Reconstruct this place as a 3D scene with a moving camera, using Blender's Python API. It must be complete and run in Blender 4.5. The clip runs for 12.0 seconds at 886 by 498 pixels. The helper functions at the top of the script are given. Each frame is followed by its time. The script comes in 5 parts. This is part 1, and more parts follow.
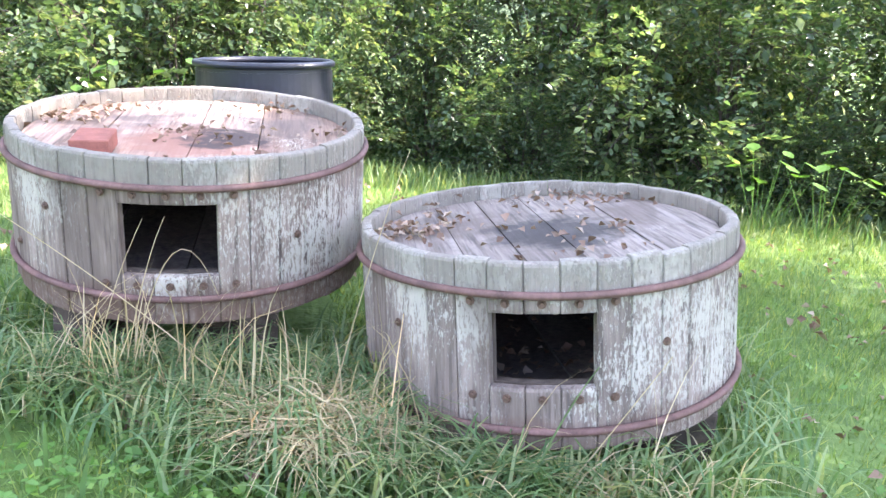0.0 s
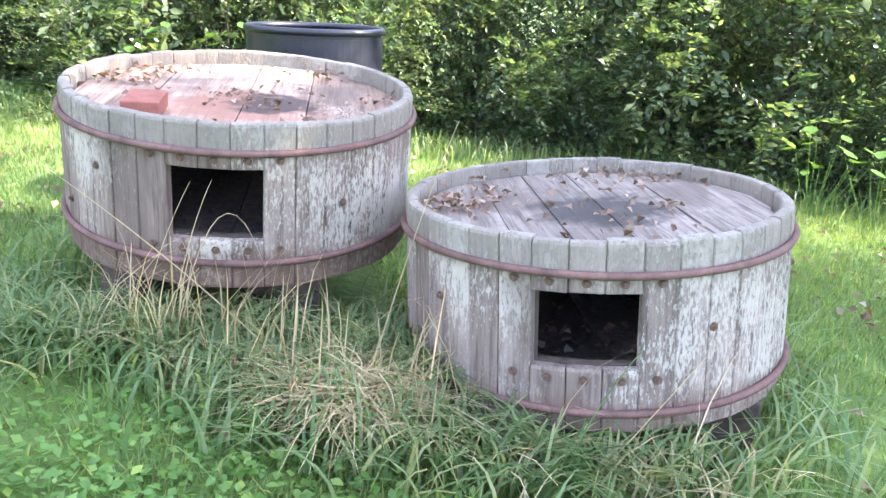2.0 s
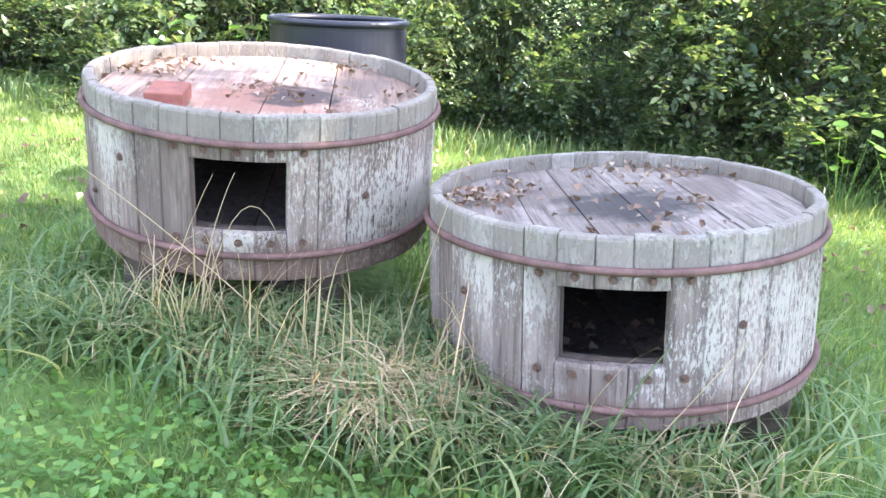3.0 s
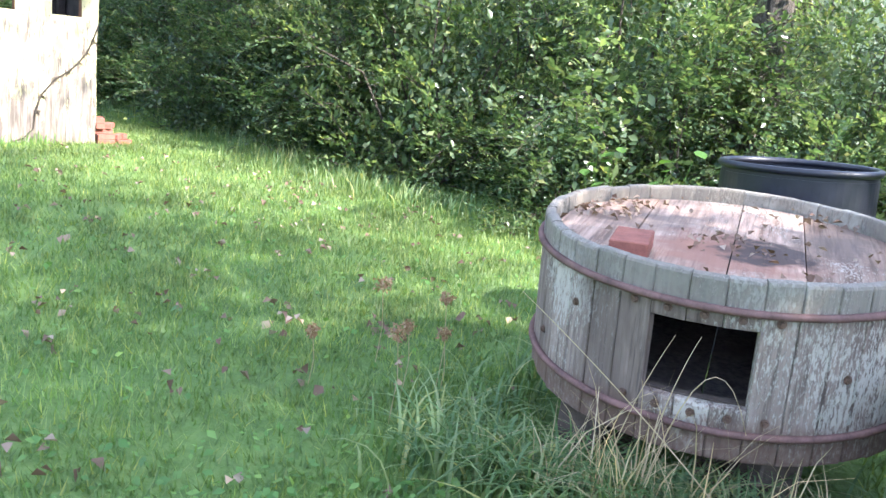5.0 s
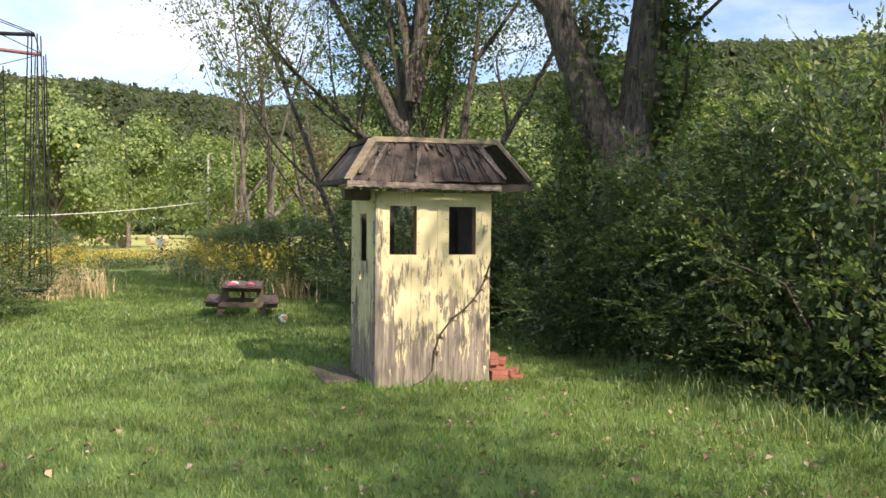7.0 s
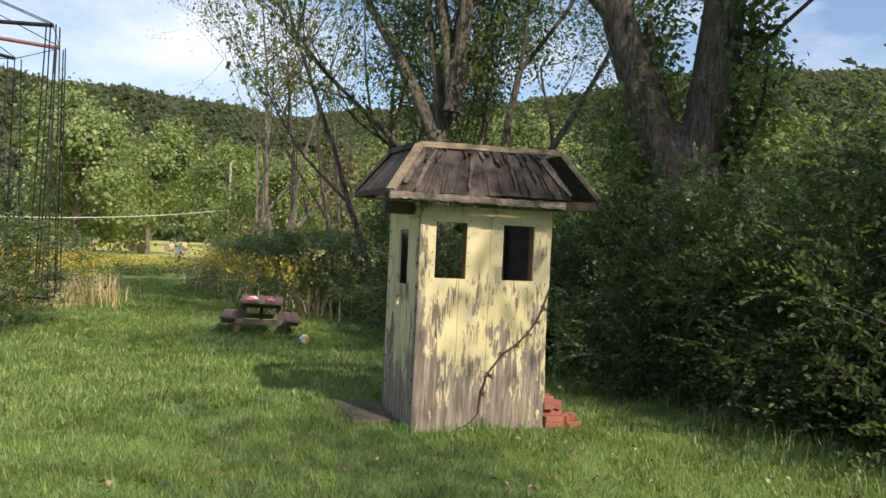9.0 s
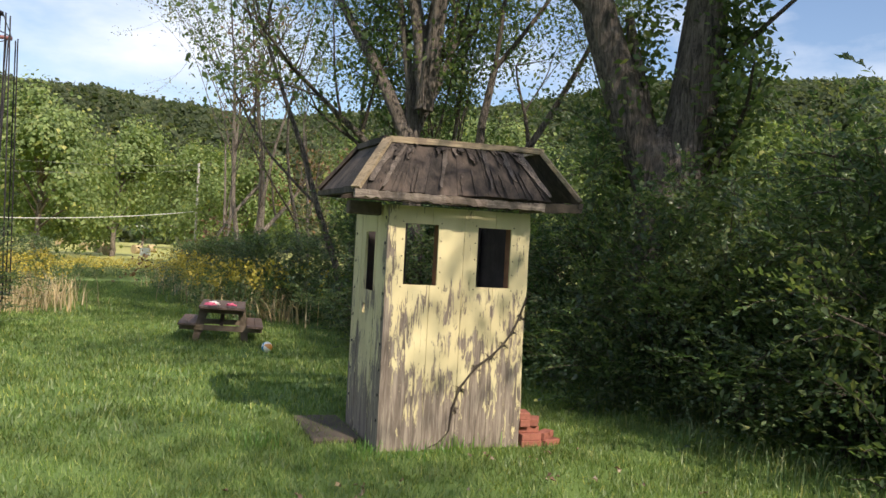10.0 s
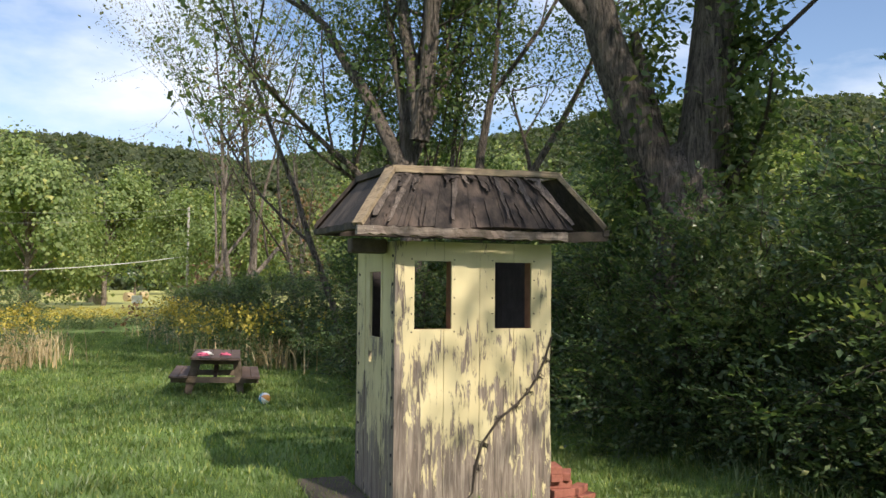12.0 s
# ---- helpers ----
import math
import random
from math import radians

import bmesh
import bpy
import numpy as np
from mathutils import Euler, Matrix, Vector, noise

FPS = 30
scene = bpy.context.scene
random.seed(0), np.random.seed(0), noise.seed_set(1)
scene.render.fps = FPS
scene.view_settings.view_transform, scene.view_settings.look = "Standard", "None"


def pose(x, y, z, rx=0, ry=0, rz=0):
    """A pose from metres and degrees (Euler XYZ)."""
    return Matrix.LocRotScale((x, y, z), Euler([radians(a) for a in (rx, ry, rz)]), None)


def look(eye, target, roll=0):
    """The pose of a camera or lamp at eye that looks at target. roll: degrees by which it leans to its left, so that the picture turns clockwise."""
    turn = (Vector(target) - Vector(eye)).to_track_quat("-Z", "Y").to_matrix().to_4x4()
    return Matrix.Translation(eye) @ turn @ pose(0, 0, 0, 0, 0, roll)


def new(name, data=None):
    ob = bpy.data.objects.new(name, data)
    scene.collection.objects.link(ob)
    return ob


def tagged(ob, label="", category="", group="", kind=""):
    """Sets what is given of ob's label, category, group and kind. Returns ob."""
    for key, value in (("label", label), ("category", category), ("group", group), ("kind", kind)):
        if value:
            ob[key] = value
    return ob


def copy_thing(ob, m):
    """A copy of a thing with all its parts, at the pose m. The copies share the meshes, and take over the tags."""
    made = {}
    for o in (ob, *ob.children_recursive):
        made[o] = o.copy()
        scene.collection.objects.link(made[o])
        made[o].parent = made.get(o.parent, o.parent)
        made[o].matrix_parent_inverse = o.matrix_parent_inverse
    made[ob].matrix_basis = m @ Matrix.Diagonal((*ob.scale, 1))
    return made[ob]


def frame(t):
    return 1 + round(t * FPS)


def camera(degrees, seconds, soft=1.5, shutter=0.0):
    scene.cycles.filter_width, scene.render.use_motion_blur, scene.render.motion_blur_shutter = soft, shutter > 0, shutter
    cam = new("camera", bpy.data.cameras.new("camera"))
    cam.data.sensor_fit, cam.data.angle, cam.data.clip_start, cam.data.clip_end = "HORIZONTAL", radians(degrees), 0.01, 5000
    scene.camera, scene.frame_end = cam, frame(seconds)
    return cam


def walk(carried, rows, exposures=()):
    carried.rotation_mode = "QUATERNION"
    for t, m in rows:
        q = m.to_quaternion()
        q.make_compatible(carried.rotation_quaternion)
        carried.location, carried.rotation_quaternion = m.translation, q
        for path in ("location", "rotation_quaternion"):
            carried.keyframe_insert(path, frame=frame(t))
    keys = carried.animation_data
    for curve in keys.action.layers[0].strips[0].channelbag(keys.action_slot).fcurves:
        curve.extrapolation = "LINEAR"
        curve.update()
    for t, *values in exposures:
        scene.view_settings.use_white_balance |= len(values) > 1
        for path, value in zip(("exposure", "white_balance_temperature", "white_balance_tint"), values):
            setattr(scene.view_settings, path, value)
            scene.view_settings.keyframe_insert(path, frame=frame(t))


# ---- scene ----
cam = camera(56.1, 12.0)
PATH = [
    (0, (-0.208, 0.369, 1.428), (-0.105, 2.296, 0.904), 5.4),
    (0.5, (-0.21, 0.374, 1.427), (-0.159, 2.298, 0.883), 6.2),
    (1, (-0.211, 0.38, 1.426), (-0.189, 2.3, 0.866), 6.5),
    (1.5, (-0.215, 0.389, 1.424), (-0.195, 2.304, 0.848), 6.7),
    (2, (-0.217, 0.397, 1.423), (-0.207, 2.306, 0.825), 6.9),
    (2.5, (-0.222, 0.41, 1.421), (-0.209, 2.312, 0.804), 7.0),
    (4.5, (-0.269, 0.543, 1.397), (-0.912, 2.355, 0.849), 6.5),
    (5, (-0.574, 0.593, 1.451), (-1.494, 2.31, 1.001), 7.0),
    (5.5, (-0.972, 0.6, 1.514), (-2.152, 2.181, 1.188), 4.8),
    (6, (-1.299, 0.713, 1.548), (-2.724, 2.104, 1.363), 2.1),
    (6.5, (-1.535, 0.801, 1.611), (-3.098, 2.047, 1.563), 1.3),
    (7, (-1.872, 0.904, 1.626), (-3.434, 2.152, 1.585), 0.5),
    (9, (-2.978, 1.37, 1.652), (-4.567, 2.584, 1.651), 2.7),
    (9.5, (-3.209, 1.572, 1.655), (-4.838, 2.732, 1.677), 2.7),
    (10, (-3.423, 1.74, 1.654), (-4.971, 3.006, 1.666), 3.1),
    (10.5, (-3.659, 1.856, 1.658), (-5.118, 3.222, 1.698), 3.0),
    (11, (-3.838, 1.995, 1.663), (-5.367, 3.283, 1.71), 2.3),
    (11.5, (-3.934, 2.092, 1.685), (-5.513, 3.32, 1.719), 1.4),
    (12, (-4.065, 2.071, 1.699), (-5.603, 3.346, 1.791), 0.5),
]
EXPOSURES = [(0, 2.73, 5850, 22), (2.5, 2.73, 5850, 22), (4.5, 2.55, 5750, 18), (5.0, 2.08, 5450, 16), (5.5, 1.66, 5150, 17),
             (6.0, 1.25, 5150, 17), (6.5, 0.85, 6200, 17), (7.2, 0.45, 6450, 16), (9.0, 0.15, 6450, 14), (12.0, 0.18, 6250, 14)]
walk(cam, [(t, look(eye, target, roll)) for t, eye, target, roll in PATH], EXPOSURES)

# ---- world, sun ----
SUN = Vector((1.0, -0.05, 0.85)).normalized()          # towards the sun
world = bpy.data.worlds.new("sky")
scene.world = world
world.use_nodes = True
wt = world.node_tree
sky = wt.nodes.new("ShaderNodeTexSky")
sky.sky_type = "NISHITA"
sky.sun_disc = False
sky.sun_elevation = math.asin(SUN.z)
sky.sun_rotation = math.atan2(SUN.x, SUN.y)
sky.air_density, sky.dust_density, sky.ozone_density = 1.0, 1.2, 1.5
wco = wt.nodes.new("ShaderNodeTexCoord")
wmap = wt.nodes.new("ShaderNodeMapping")
wmap.inputs["Scale"].default_value = (1.0, 1.0, 2.6)
wno = wt.nodes.new("ShaderNodeTexNoise")
wno.inputs["Scale"].default_value, wno.inputs["Detail"].default_value, wno.inputs["Roughness"].default_value = 2.3, 7.0, 0.55
wra = wt.nodes.new("ShaderNodeValToRGB")
wra.color_ramp.elements[0].position, wra.color_ramp.elements[1].position = 0.455, 0.67
wmi = wt.nodes.new("ShaderNodeMix")
wmi.data_type = "RGBA"
wmi.inputs[7].default_value = (6.6, 6.9, 7.3, 1)
wt.links.new(wco.outputs["Generated"], wmap.inputs[0])
wt.links.new(wmap.outputs[0], wno.inputs["Vector"])
wt.links.new(wno.outputs[0], wra.inputs[0])
wt.links.new(wra.outputs[0], wmi.inputs[0])
wt.links.new(sky.outputs[0], wmi.inputs[6])
wt.links.new(wmi.outputs[2], wt.nodes["Background"].inputs[0])
wt.nodes["Background"].inputs[1].default_value = 0.15
sun = new("sun", bpy.data.lights.new("sun", "SUN"))
sun.data.energy, sun.data.angle, sun.data.color = 5.0, radians(0.55), (1.0, 0.88, 0.69)
sun.matrix_world = look((0, 0, 30), Vector((0, 0, 30)) - SUN)

# ---- materials ----


def put(nt, socket, value):
    if isinstance(value, bpy.types.NodeSocket):
        nt.links.new(value, socket)
    elif isinstance(value, (tuple, list)) and len(value) == 3 and socket.type == "RGBA":
        socket.default_value = (*value, 1)
    else:
        socket.default_value = value


def mat(name, rough=0.8, metal=0.0):
    m = bpy.data.materials.new(name)
    m.use_nodes = True
    bsdf = m.node_tree.nodes["Principled BSDF"]
    bsdf.inputs["Roughness"].default_value, bsdf.inputs["Metallic"].default_value = rough, metal
    return m, m.node_tree, bsdf


def coords(nt, which="Object"):
    return nt.nodes.new("ShaderNodeTexCoord").outputs[which]


def grain(nt, vec, scale, stretch=(1, 1, 1), detail=4.0, rough=0.6, distort=0.0):
    mp = nt.nodes.new("ShaderNodeMapping")
    mp.inputs["Scale"].default_value = stretch
    nt.links.new(vec, mp.inputs[0])
    no = nt.nodes.new("ShaderNodeTexNoise")
    no.inputs["Scale"].default_value, no.inputs["Detail"].default_value = scale, detail
    no.inputs["Roughness"].default_value, no.inputs["Distortion"].default_value = rough, distort
    nt.links.new(mp.outputs[0], no.inputs["Vector"])
    return no.outputs[0]


def ramp(nt, fac, *stops):
    r = nt.nodes.new("ShaderNodeValToRGB")
    el = r.color_ramp.elements
    while len(el) < len(stops):
        el.new(0.5)
    for e, (p, c) in zip(el, stops):
        e.position = p
        e.color = (*c, 1) if isinstance(c, tuple) else (c, c, c, 1)
    nt.links.new(fac, r.inputs[0])
    return r.outputs[0]


def mixc(nt, fac, a, b, blend="MIX"):
    n = nt.nodes.new("ShaderNodeMix")
    n.data_type, n.blend_type = "RGBA", blend
    put(nt, n.inputs[0], fac), put(nt, n.inputs[6], a), put(nt, n.inputs[7], b)
    return n.outputs[2]


def sums(nt, op, a, b):
    n = nt.nodes.new("ShaderNodeMath")
    n.operation = op
    put(nt, n.inputs[0], a), put(nt, n.inputs[1], b)
    return n.outputs[0]


def bumped(nt, bsdf, height, strength=0.5, distance=0.01):
    n = nt.nodes.new("ShaderNodeBump")
    n.inputs["Strength"].default_value, n.inputs["Distance"].default_value = strength, distance
    nt.links.new(height, n.inputs["Height"])
    nt.links.new(n.outputs[0], bsdf.inputs["Normal"])


def per_object(nt):
    return nt.nodes.new("ShaderNodeObjectInfo").outputs["Random"]


def per_island(nt):
    return nt.nodes.new("ShaderNodeNewGeometry").outputs["Random Per Island"]


def weathered_wood(name, dark, light, lichen=(0.74, 0.71, 0.62), amount=0.55, axis=2, rough=0.85, patch=2.2, uneven=0.0):
    """Grey weathered wood with grain along an axis, flaked pale patches and stains."""
    m, nt, b = mat(name, rough)
    v = coords(nt)
    s = [26, 26, 26]
    s[axis] = 1.6
    g = grain(nt, v, 1.0, tuple(s), 6, 0.7, 0.4)
    base = ramp(nt, g, (0.32, dark), (0.62, light))
    streak = ramp(nt, grain(nt, v, 1.0, tuple(q * 2.4 for q in s), 4, 0.6), (0.36, 0.55), (0.5, 1.0))
    base = mixc(nt, 1.0, base, streak, "MULTIPLY")
    tint = ramp(nt, per_object(nt), (0.0, (0.66, 0.62, 0.58)), (0.5, (1.0, 0.97, 0.94)), (1.0, (1.18, 1.14, 1.1)))
    base = mixc(nt, 1.0, base, tint, "MULTIPLY")
    big = grain(nt, v, patch, (1, 1, 0.7), 3, 0.6)
    s2 = [105, 105, 105]
    s2[axis] = 34
    fine = grain(nt, v, 1.0, tuple(s2), 6, 0.75)
    mask = sums(nt, "ADD", sums(nt, "MULTIPLY", big, 0.75), sums(nt, "MULTIPLY", fine, 0.9))
    mask = sums(nt, "ADD", mask, sums(nt, "MULTIPLY", sums(nt, "SUBTRACT", per_object(nt), 0.5), uneven))
    mask = ramp(nt, mask, (amount + 0.27, 0.0), (amount + 0.31, 1.0))
    col = mixc(nt, sums(nt, "MULTIPLY", mask, 0.68), base, lichen)
    stain = ramp(nt, grain(nt, v, 3.1, (1, 1, 0.45), 4, 0.6), (0.38, 1.0), (0.51, 0.0))
    col = mixc(nt, sums(nt, "MULTIPLY", stain, 0.68), col, (0.13, 0.095, 0.075))
    nt.links.new(col, b.inputs["Base Color"])
    bumped(nt, b, sums(nt, "ADD", g, sums(nt, "MULTIPLY", mask, 0.5)), 0.7, 0.006)
    return m


def rot_stain(m, x, y, size, colour=(0.035, 0.03, 0.028)):
    """A dark rotten hollow with an uneven edge in the middle of a deck."""
    nt = m.node_tree
    b = nt.nodes["Principled BSDF"]
    old = b.inputs["Base Color"].links[0].from_socket
    v = coords(nt)
    mp = nt.nodes.new("ShaderNodeMapping")
    mp.inputs["Location"].default_value = (-x, -y, 0)
    nt.links.new(v, mp.inputs[0])
    sep = nt.nodes.new("ShaderNodeSeparateXYZ")
    nt.links.new(mp.outputs[0], sep.inputs[0])
    d = sums(nt, "SQRT", sums(nt, "ADD", sums(nt, "MULTIPLY", sep.outputs[0], sep.outputs[0]), sums(nt, "MULTIPLY", sep.outputs[1], sep.outputs[1])), 0.0)
    d = sums(nt, "ADD", d, sums(nt, "MULTIPLY", sums(nt, "SUBTRACT", grain(nt, v, 9, detail=5), 0.5), 0.45))
    mask = ramp(nt, d, (size * 0.55, 0.85), (size, 0.0))
    nt.links.new(mixc(nt, mask, old, colour), b.inputs["Base Color"])


def leafy(name, c1, c2, c3, through_light=0.35, rough=0.42):
    """Leaves: the colour differs from leaf to leaf; light comes through them."""
    m, nt, b = mat(name, rough)
    r = per_island(nt)
    col = ramp(nt, r, (0.0, c1), (0.55, c2), (0.93, c3), (1.0, (c3[0] * 1.5, c3[1] * 1.25, c3[2])))
    patch = ramp(nt, grain(nt, coords(nt), 1.3, detail=2), (0.35, 0.72), (0.65, 1.2))
    col = mixc(nt, 1.0, col, patch, "MULTIPLY")
    nt.links.new(col, b.inputs["Base Color"])
    tr = nt.nodes.new("ShaderNodeBsdfTranslucent")
    nt.links.new(mixc(nt, 1.0, col, (1.45, 1.52, 0.74), "MULTIPLY"), tr.inputs[0])
    ms = nt.nodes.new("ShaderNodeMixShader")
    ms.inputs[0].default_value = through_light
    nt.links.new(b.outputs[0], ms.inputs[1]), nt.links.new(tr.outputs[0], ms.inputs[2])
    nt.links.new(ms.outputs[0], nt.nodes["Material Output"].inputs[0])
    return m


def plain(name, colour, rough=0.7, metal=0.0, vary=0.25, scale=9.0, bump=0.25):
    m, nt, b = mat(name, rough, metal)
    v = coords(nt)
    g = grain(nt, v, scale, detail=5)
    f = grain(nt, v, scale * 9, detail=3)
    lo, hi = tuple(c * (1 - vary) for c in colour), tuple(min(1, c * (1 + vary)) for c in colour)
    col = ramp(nt, sums(nt, "ADD", sums(nt, "MULTIPLY", g, 0.7), sums(nt, "MULTIPLY", f, 0.3)), (0.35, lo), (0.65, hi))
    nt.links.new(col, b.inputs["Base Color"])
    bumped(nt, b, sums(nt, "ADD", g, f), bump, 0.004)
    return m


M = {}
M["stave_a"] = weathered_wood("stave wood grey", (0.15, 0.112, 0.09), (0.39, 0.315, 0.265), (0.62, 0.575, 0.475), 0.60, uneven=0.12)
M["stave_b"] = weathered_wood("stave wood silver", (0.17, 0.137, 0.118), (0.42, 0.35, 0.305), (0.62, 0.58, 0.485), 0.585, uneven=0.12)
M["deck_a"] = weathered_wood("warm deck boards", (0.27, 0.17, 0.12), (0.56, 0.405, 0.31), (0.62, 0.53, 0.42), 0.64, 1)
M["deck_b"] = weathered_wood("grey deck boards", (0.15, 0.122, 0.10), (0.33, 0.285, 0.25), (0.46, 0.4, 0.33), 0.72, 1)


def band(m, z0, z1, colour, strength, scale=7.0):
    """Moss or soaked dirt on a stave's end, with an uneven edge between two heights."""
    nt = m.node_tree
    b = nt.nodes["Principled BSDF"]
    old = b.inputs["Base Color"].links[0].from_socket
    v = coords(nt)
    sep = nt.nodes.new("ShaderNodeSeparateXYZ")
    nt.links.new(v, sep.inputs[0])
    z = sums(nt, "ADD", sep.outputs[2], sums(nt, "MULTIPLY", sums(nt, "SUBTRACT", grain(nt, v, scale, detail=5), 0.5), 0.16))
    mr = nt.nodes.new("ShaderNodeMapRange")
    mr.inputs[1].default_value, mr.inputs[2].default_value, mr.inputs[3].default_value, mr.inputs[4].default_value = z0, z1, 0.0, strength
    nt.links.new(z, mr.inputs[0])
    fine = ramp(nt, grain(nt, v, 38, detail=4), (0.3, 0.55), (0.6, 1.0))
    nt.links.new(mixc(nt, sums(nt, "MULTIPLY", mr.outputs[0], fine), old, colour), b.inputs["Base Color"])


for k in ("stave_a", "stave_b"):
    band(M[k], 0.485, 0.54, (0.27, 0.245, 0.195), 0.75)
    band(M[k], 0.15 if k == "stave_a" else 0.11, 0.08, (0.15, 0.088, 0.06), 0.85 if k == "stave_a" else 0.5)
rot_stain(M["deck_a"], 0.02, -0.2, 0.34, (0.33, 0.16, 0.105))
rot_stain(M["deck_a"], 0.14, -0.12, 0.20)
rot_stain(M["deck_b"], 0.03, -0.05, 0.30)
# linings and floors of the tubs: a darker wood than the staves
M["inside"] = weathered_wood("dark inner wood", (0.07, 0.056, 0.048), (0.2, 0.165, 0.14), (0.2, 0.18, 0.15), 0.8, 2)
M["hoop"] = plain("rusty hoop iron", (0.17, 0.095, 0.08), 0.7, 0.2, 0.4, 12)
M["bolt"] = plain("rusted bolt", (0.16, 0.10, 0.07), 0.7, 0.4, 0.4, 60)
M["brick"] = plain("red brick", (0.31, 0.115, 0.08), 0.9, 0, 0.25, 20, 0.5)
M["drum"] = plain("black plastic", (0.018, 0.019, 0.028), 0.36, 0, 0.3, 5, 0.08)
M["block"] = plain("old dark timber", (0.10, 0.075, 0.055), 0.9, 0, 0.4, 14, 0.6)
M["leaf_dead"] = leafy("dead leaves", (0.15, 0.085, 0.055), (0.26, 0.17, 0.12), (0.42, 0.33, 0.26), 0.15, 0.8)
M["hedge"] = leafy("hedge leaves", (0.05, 0.09, 0.045), (0.092, 0.148, 0.07), (0.18, 0.225, 0.11), 0.45, 0.3)
M["hedge_light"] = leafy("light hedge leaves", (0.075, 0.118, 0.055), (0.12, 0.175, 0.082), (0.21, 0.25, 0.12), 0.45, 0.32)
M["tree_leaf"] = leafy("tree leaves", (0.07, 0.112, 0.045), (0.11, 0.165, 0.065), (0.18, 0.225, 0.09), 0.5, 0.4)
M["far_leaf"] = leafy("far tree leaves", (0.15, 0.21, 0.08), (0.21, 0.28, 0.10), (0.29, 0.34, 0.13), 0.4, 0.6)
M["pale_leaf"] = leafy("pale tree leaves", (0.14, 0.165, 0.08), (0.19, 0.21, 0.1), (0.27, 0.26, 0.13), 0.3, 0.6)
M["rust_leaf"] = leafy("browned leaves", (0.12, 0.07, 0.035), (0.17, 0.10, 0.05), (0.24, 0.14, 0.07), 0.25, 0.7)
M["grass"] = leafy("lawn grass", (0.11, 0.175, 0.055), (0.17, 0.255, 0.075), (0.28, 0.335, 0.11), 0.4, 0.45)
M["tall_grass"] = leafy("tall grass", (0.10, 0.175, 0.07), (0.165, 0.25, 0.10), (0.31, 0.35, 0.17), 0.4, 0.45)
M["straw"] = leafy("dry straw", (0.36, 0.27, 0.15), (0.5, 0.40, 0.24), (0.6, 0.5, 0.33), 0.25, 0.7)
M["weed"] = leafy("broad lawn weeds", (0.09, 0.19, 0.04), (0.13, 0.25, 0.055), (0.2, 0.32, 0.08), 0.35, 0.45)
M["gold"] = leafy("goldenrod flowers", (0.42, 0.33, 0.06), (0.52, 0.42, 0.07), (0.6, 0.5, 0.12), 0.3, 0.7)
M["seed"] = leafy("orange seed heads", (0.3, 0.17, 0.09), (0.38, 0.23, 0.13), (0.45, 0.32, 0.2), 0.2, 0.8)
M["iron"] = plain("dark painted iron", (0.035, 0.03, 0.035), 0.5, 0.6, 0.4, 6)
M["red_iron"] = plain("faded red iron", (0.22, 0.09, 0.09), 0.6, 0.2, 0.3, 6)
M["table"] = plain("dark stained table wood", (0.11, 0.075, 0.06), 0.75, 0, 0.35, 7, 0.4)
M["table_pale"] = plain("worn table frame wood", (0.13, 0.10, 0.07), 0.8, 0, 0.3, 7, 0.4)
M["concrete"] = plain("old concrete", (0.085, 0.068, 0.052), 0.95, 0, 0.35, 5, 0.6)
M["pole"] = plain("grey utility pole", (0.42, 0.39, 0.35), 0.9, 0, 0.2, 3)
M["dark_wire"] = plain("dark cable", (0.2, 0.2, 0.19), 0.6, 0, 0.1, 3)
M["wire"] = plain("pale cable", (0.55, 0.54, 0.5), 0.6, 0, 0.1, 3)
M["hay"] = plain("hay bale", (0.40, 0.31, 0.17), 0.95, 0, 0.3, 3, 0.6)
M["sign"] = plain("white board", (0.8, 0.8, 0.78), 0.7, 0, 0.05, 3)
M["cloth_pink"] = plain("pink cloth", (0.62, 0.13, 0.22), 0.9, 0, 0.3, 20)
M["cloth_white"] = plain("white cloth", (0.75, 0.74, 0.72), 0.9, 0, 0.15, 20)
M["ball_white"] = plain("white vinyl", (0.8, 0.8, 0.78), 0.4, 0, 0.05)
M["ball_blue"] = plain("blue vinyl", (0.06, 0.30, 0.5), 0.4, 0, 0.05)
M["ball_orange"] = plain("orange vinyl", (0.75, 0.36, 0.10), 0.4, 0, 0.05)
M["trim"] = weathered_wood("tan trim boards", (0.29, 0.23, 0.15), (0.47, 0.39, 0.27), (0.5, 0.42, 0.22), 0.72, 0, 0.8)
M["roof_wood"] = weathered_wood("rotten roof boards", (0.012, 0.01, 0.009), (0.06, 0.047, 0.041), (0.15, 0.125, 0.105), 0.72, 2)
M["eave_wood"] = weathered_wood("splintered eave wood", (0.06, 0.047, 0.04), (0.30, 0.26, 0.225), (0.5, 0.45, 0.4), 0.66, 0)
M["rag"] = weathered_wood("torn grey roofing", (0.03, 0.025, 0.022), (0.15, 0.125, 0.11), (0.28, 0.245, 0.21), 0.66, 2)
M["jamb"] = plain("brown window jamb", (0.26, 0.13, 0.07), 0.8, 0, 0.3, 12)
# near-black base colour carries the shade inside the booth
M["booth_in"] = plain("shade-dark inner boards", (0.06, 0.05, 0.05), 0.9, 0, 0.4, 6)


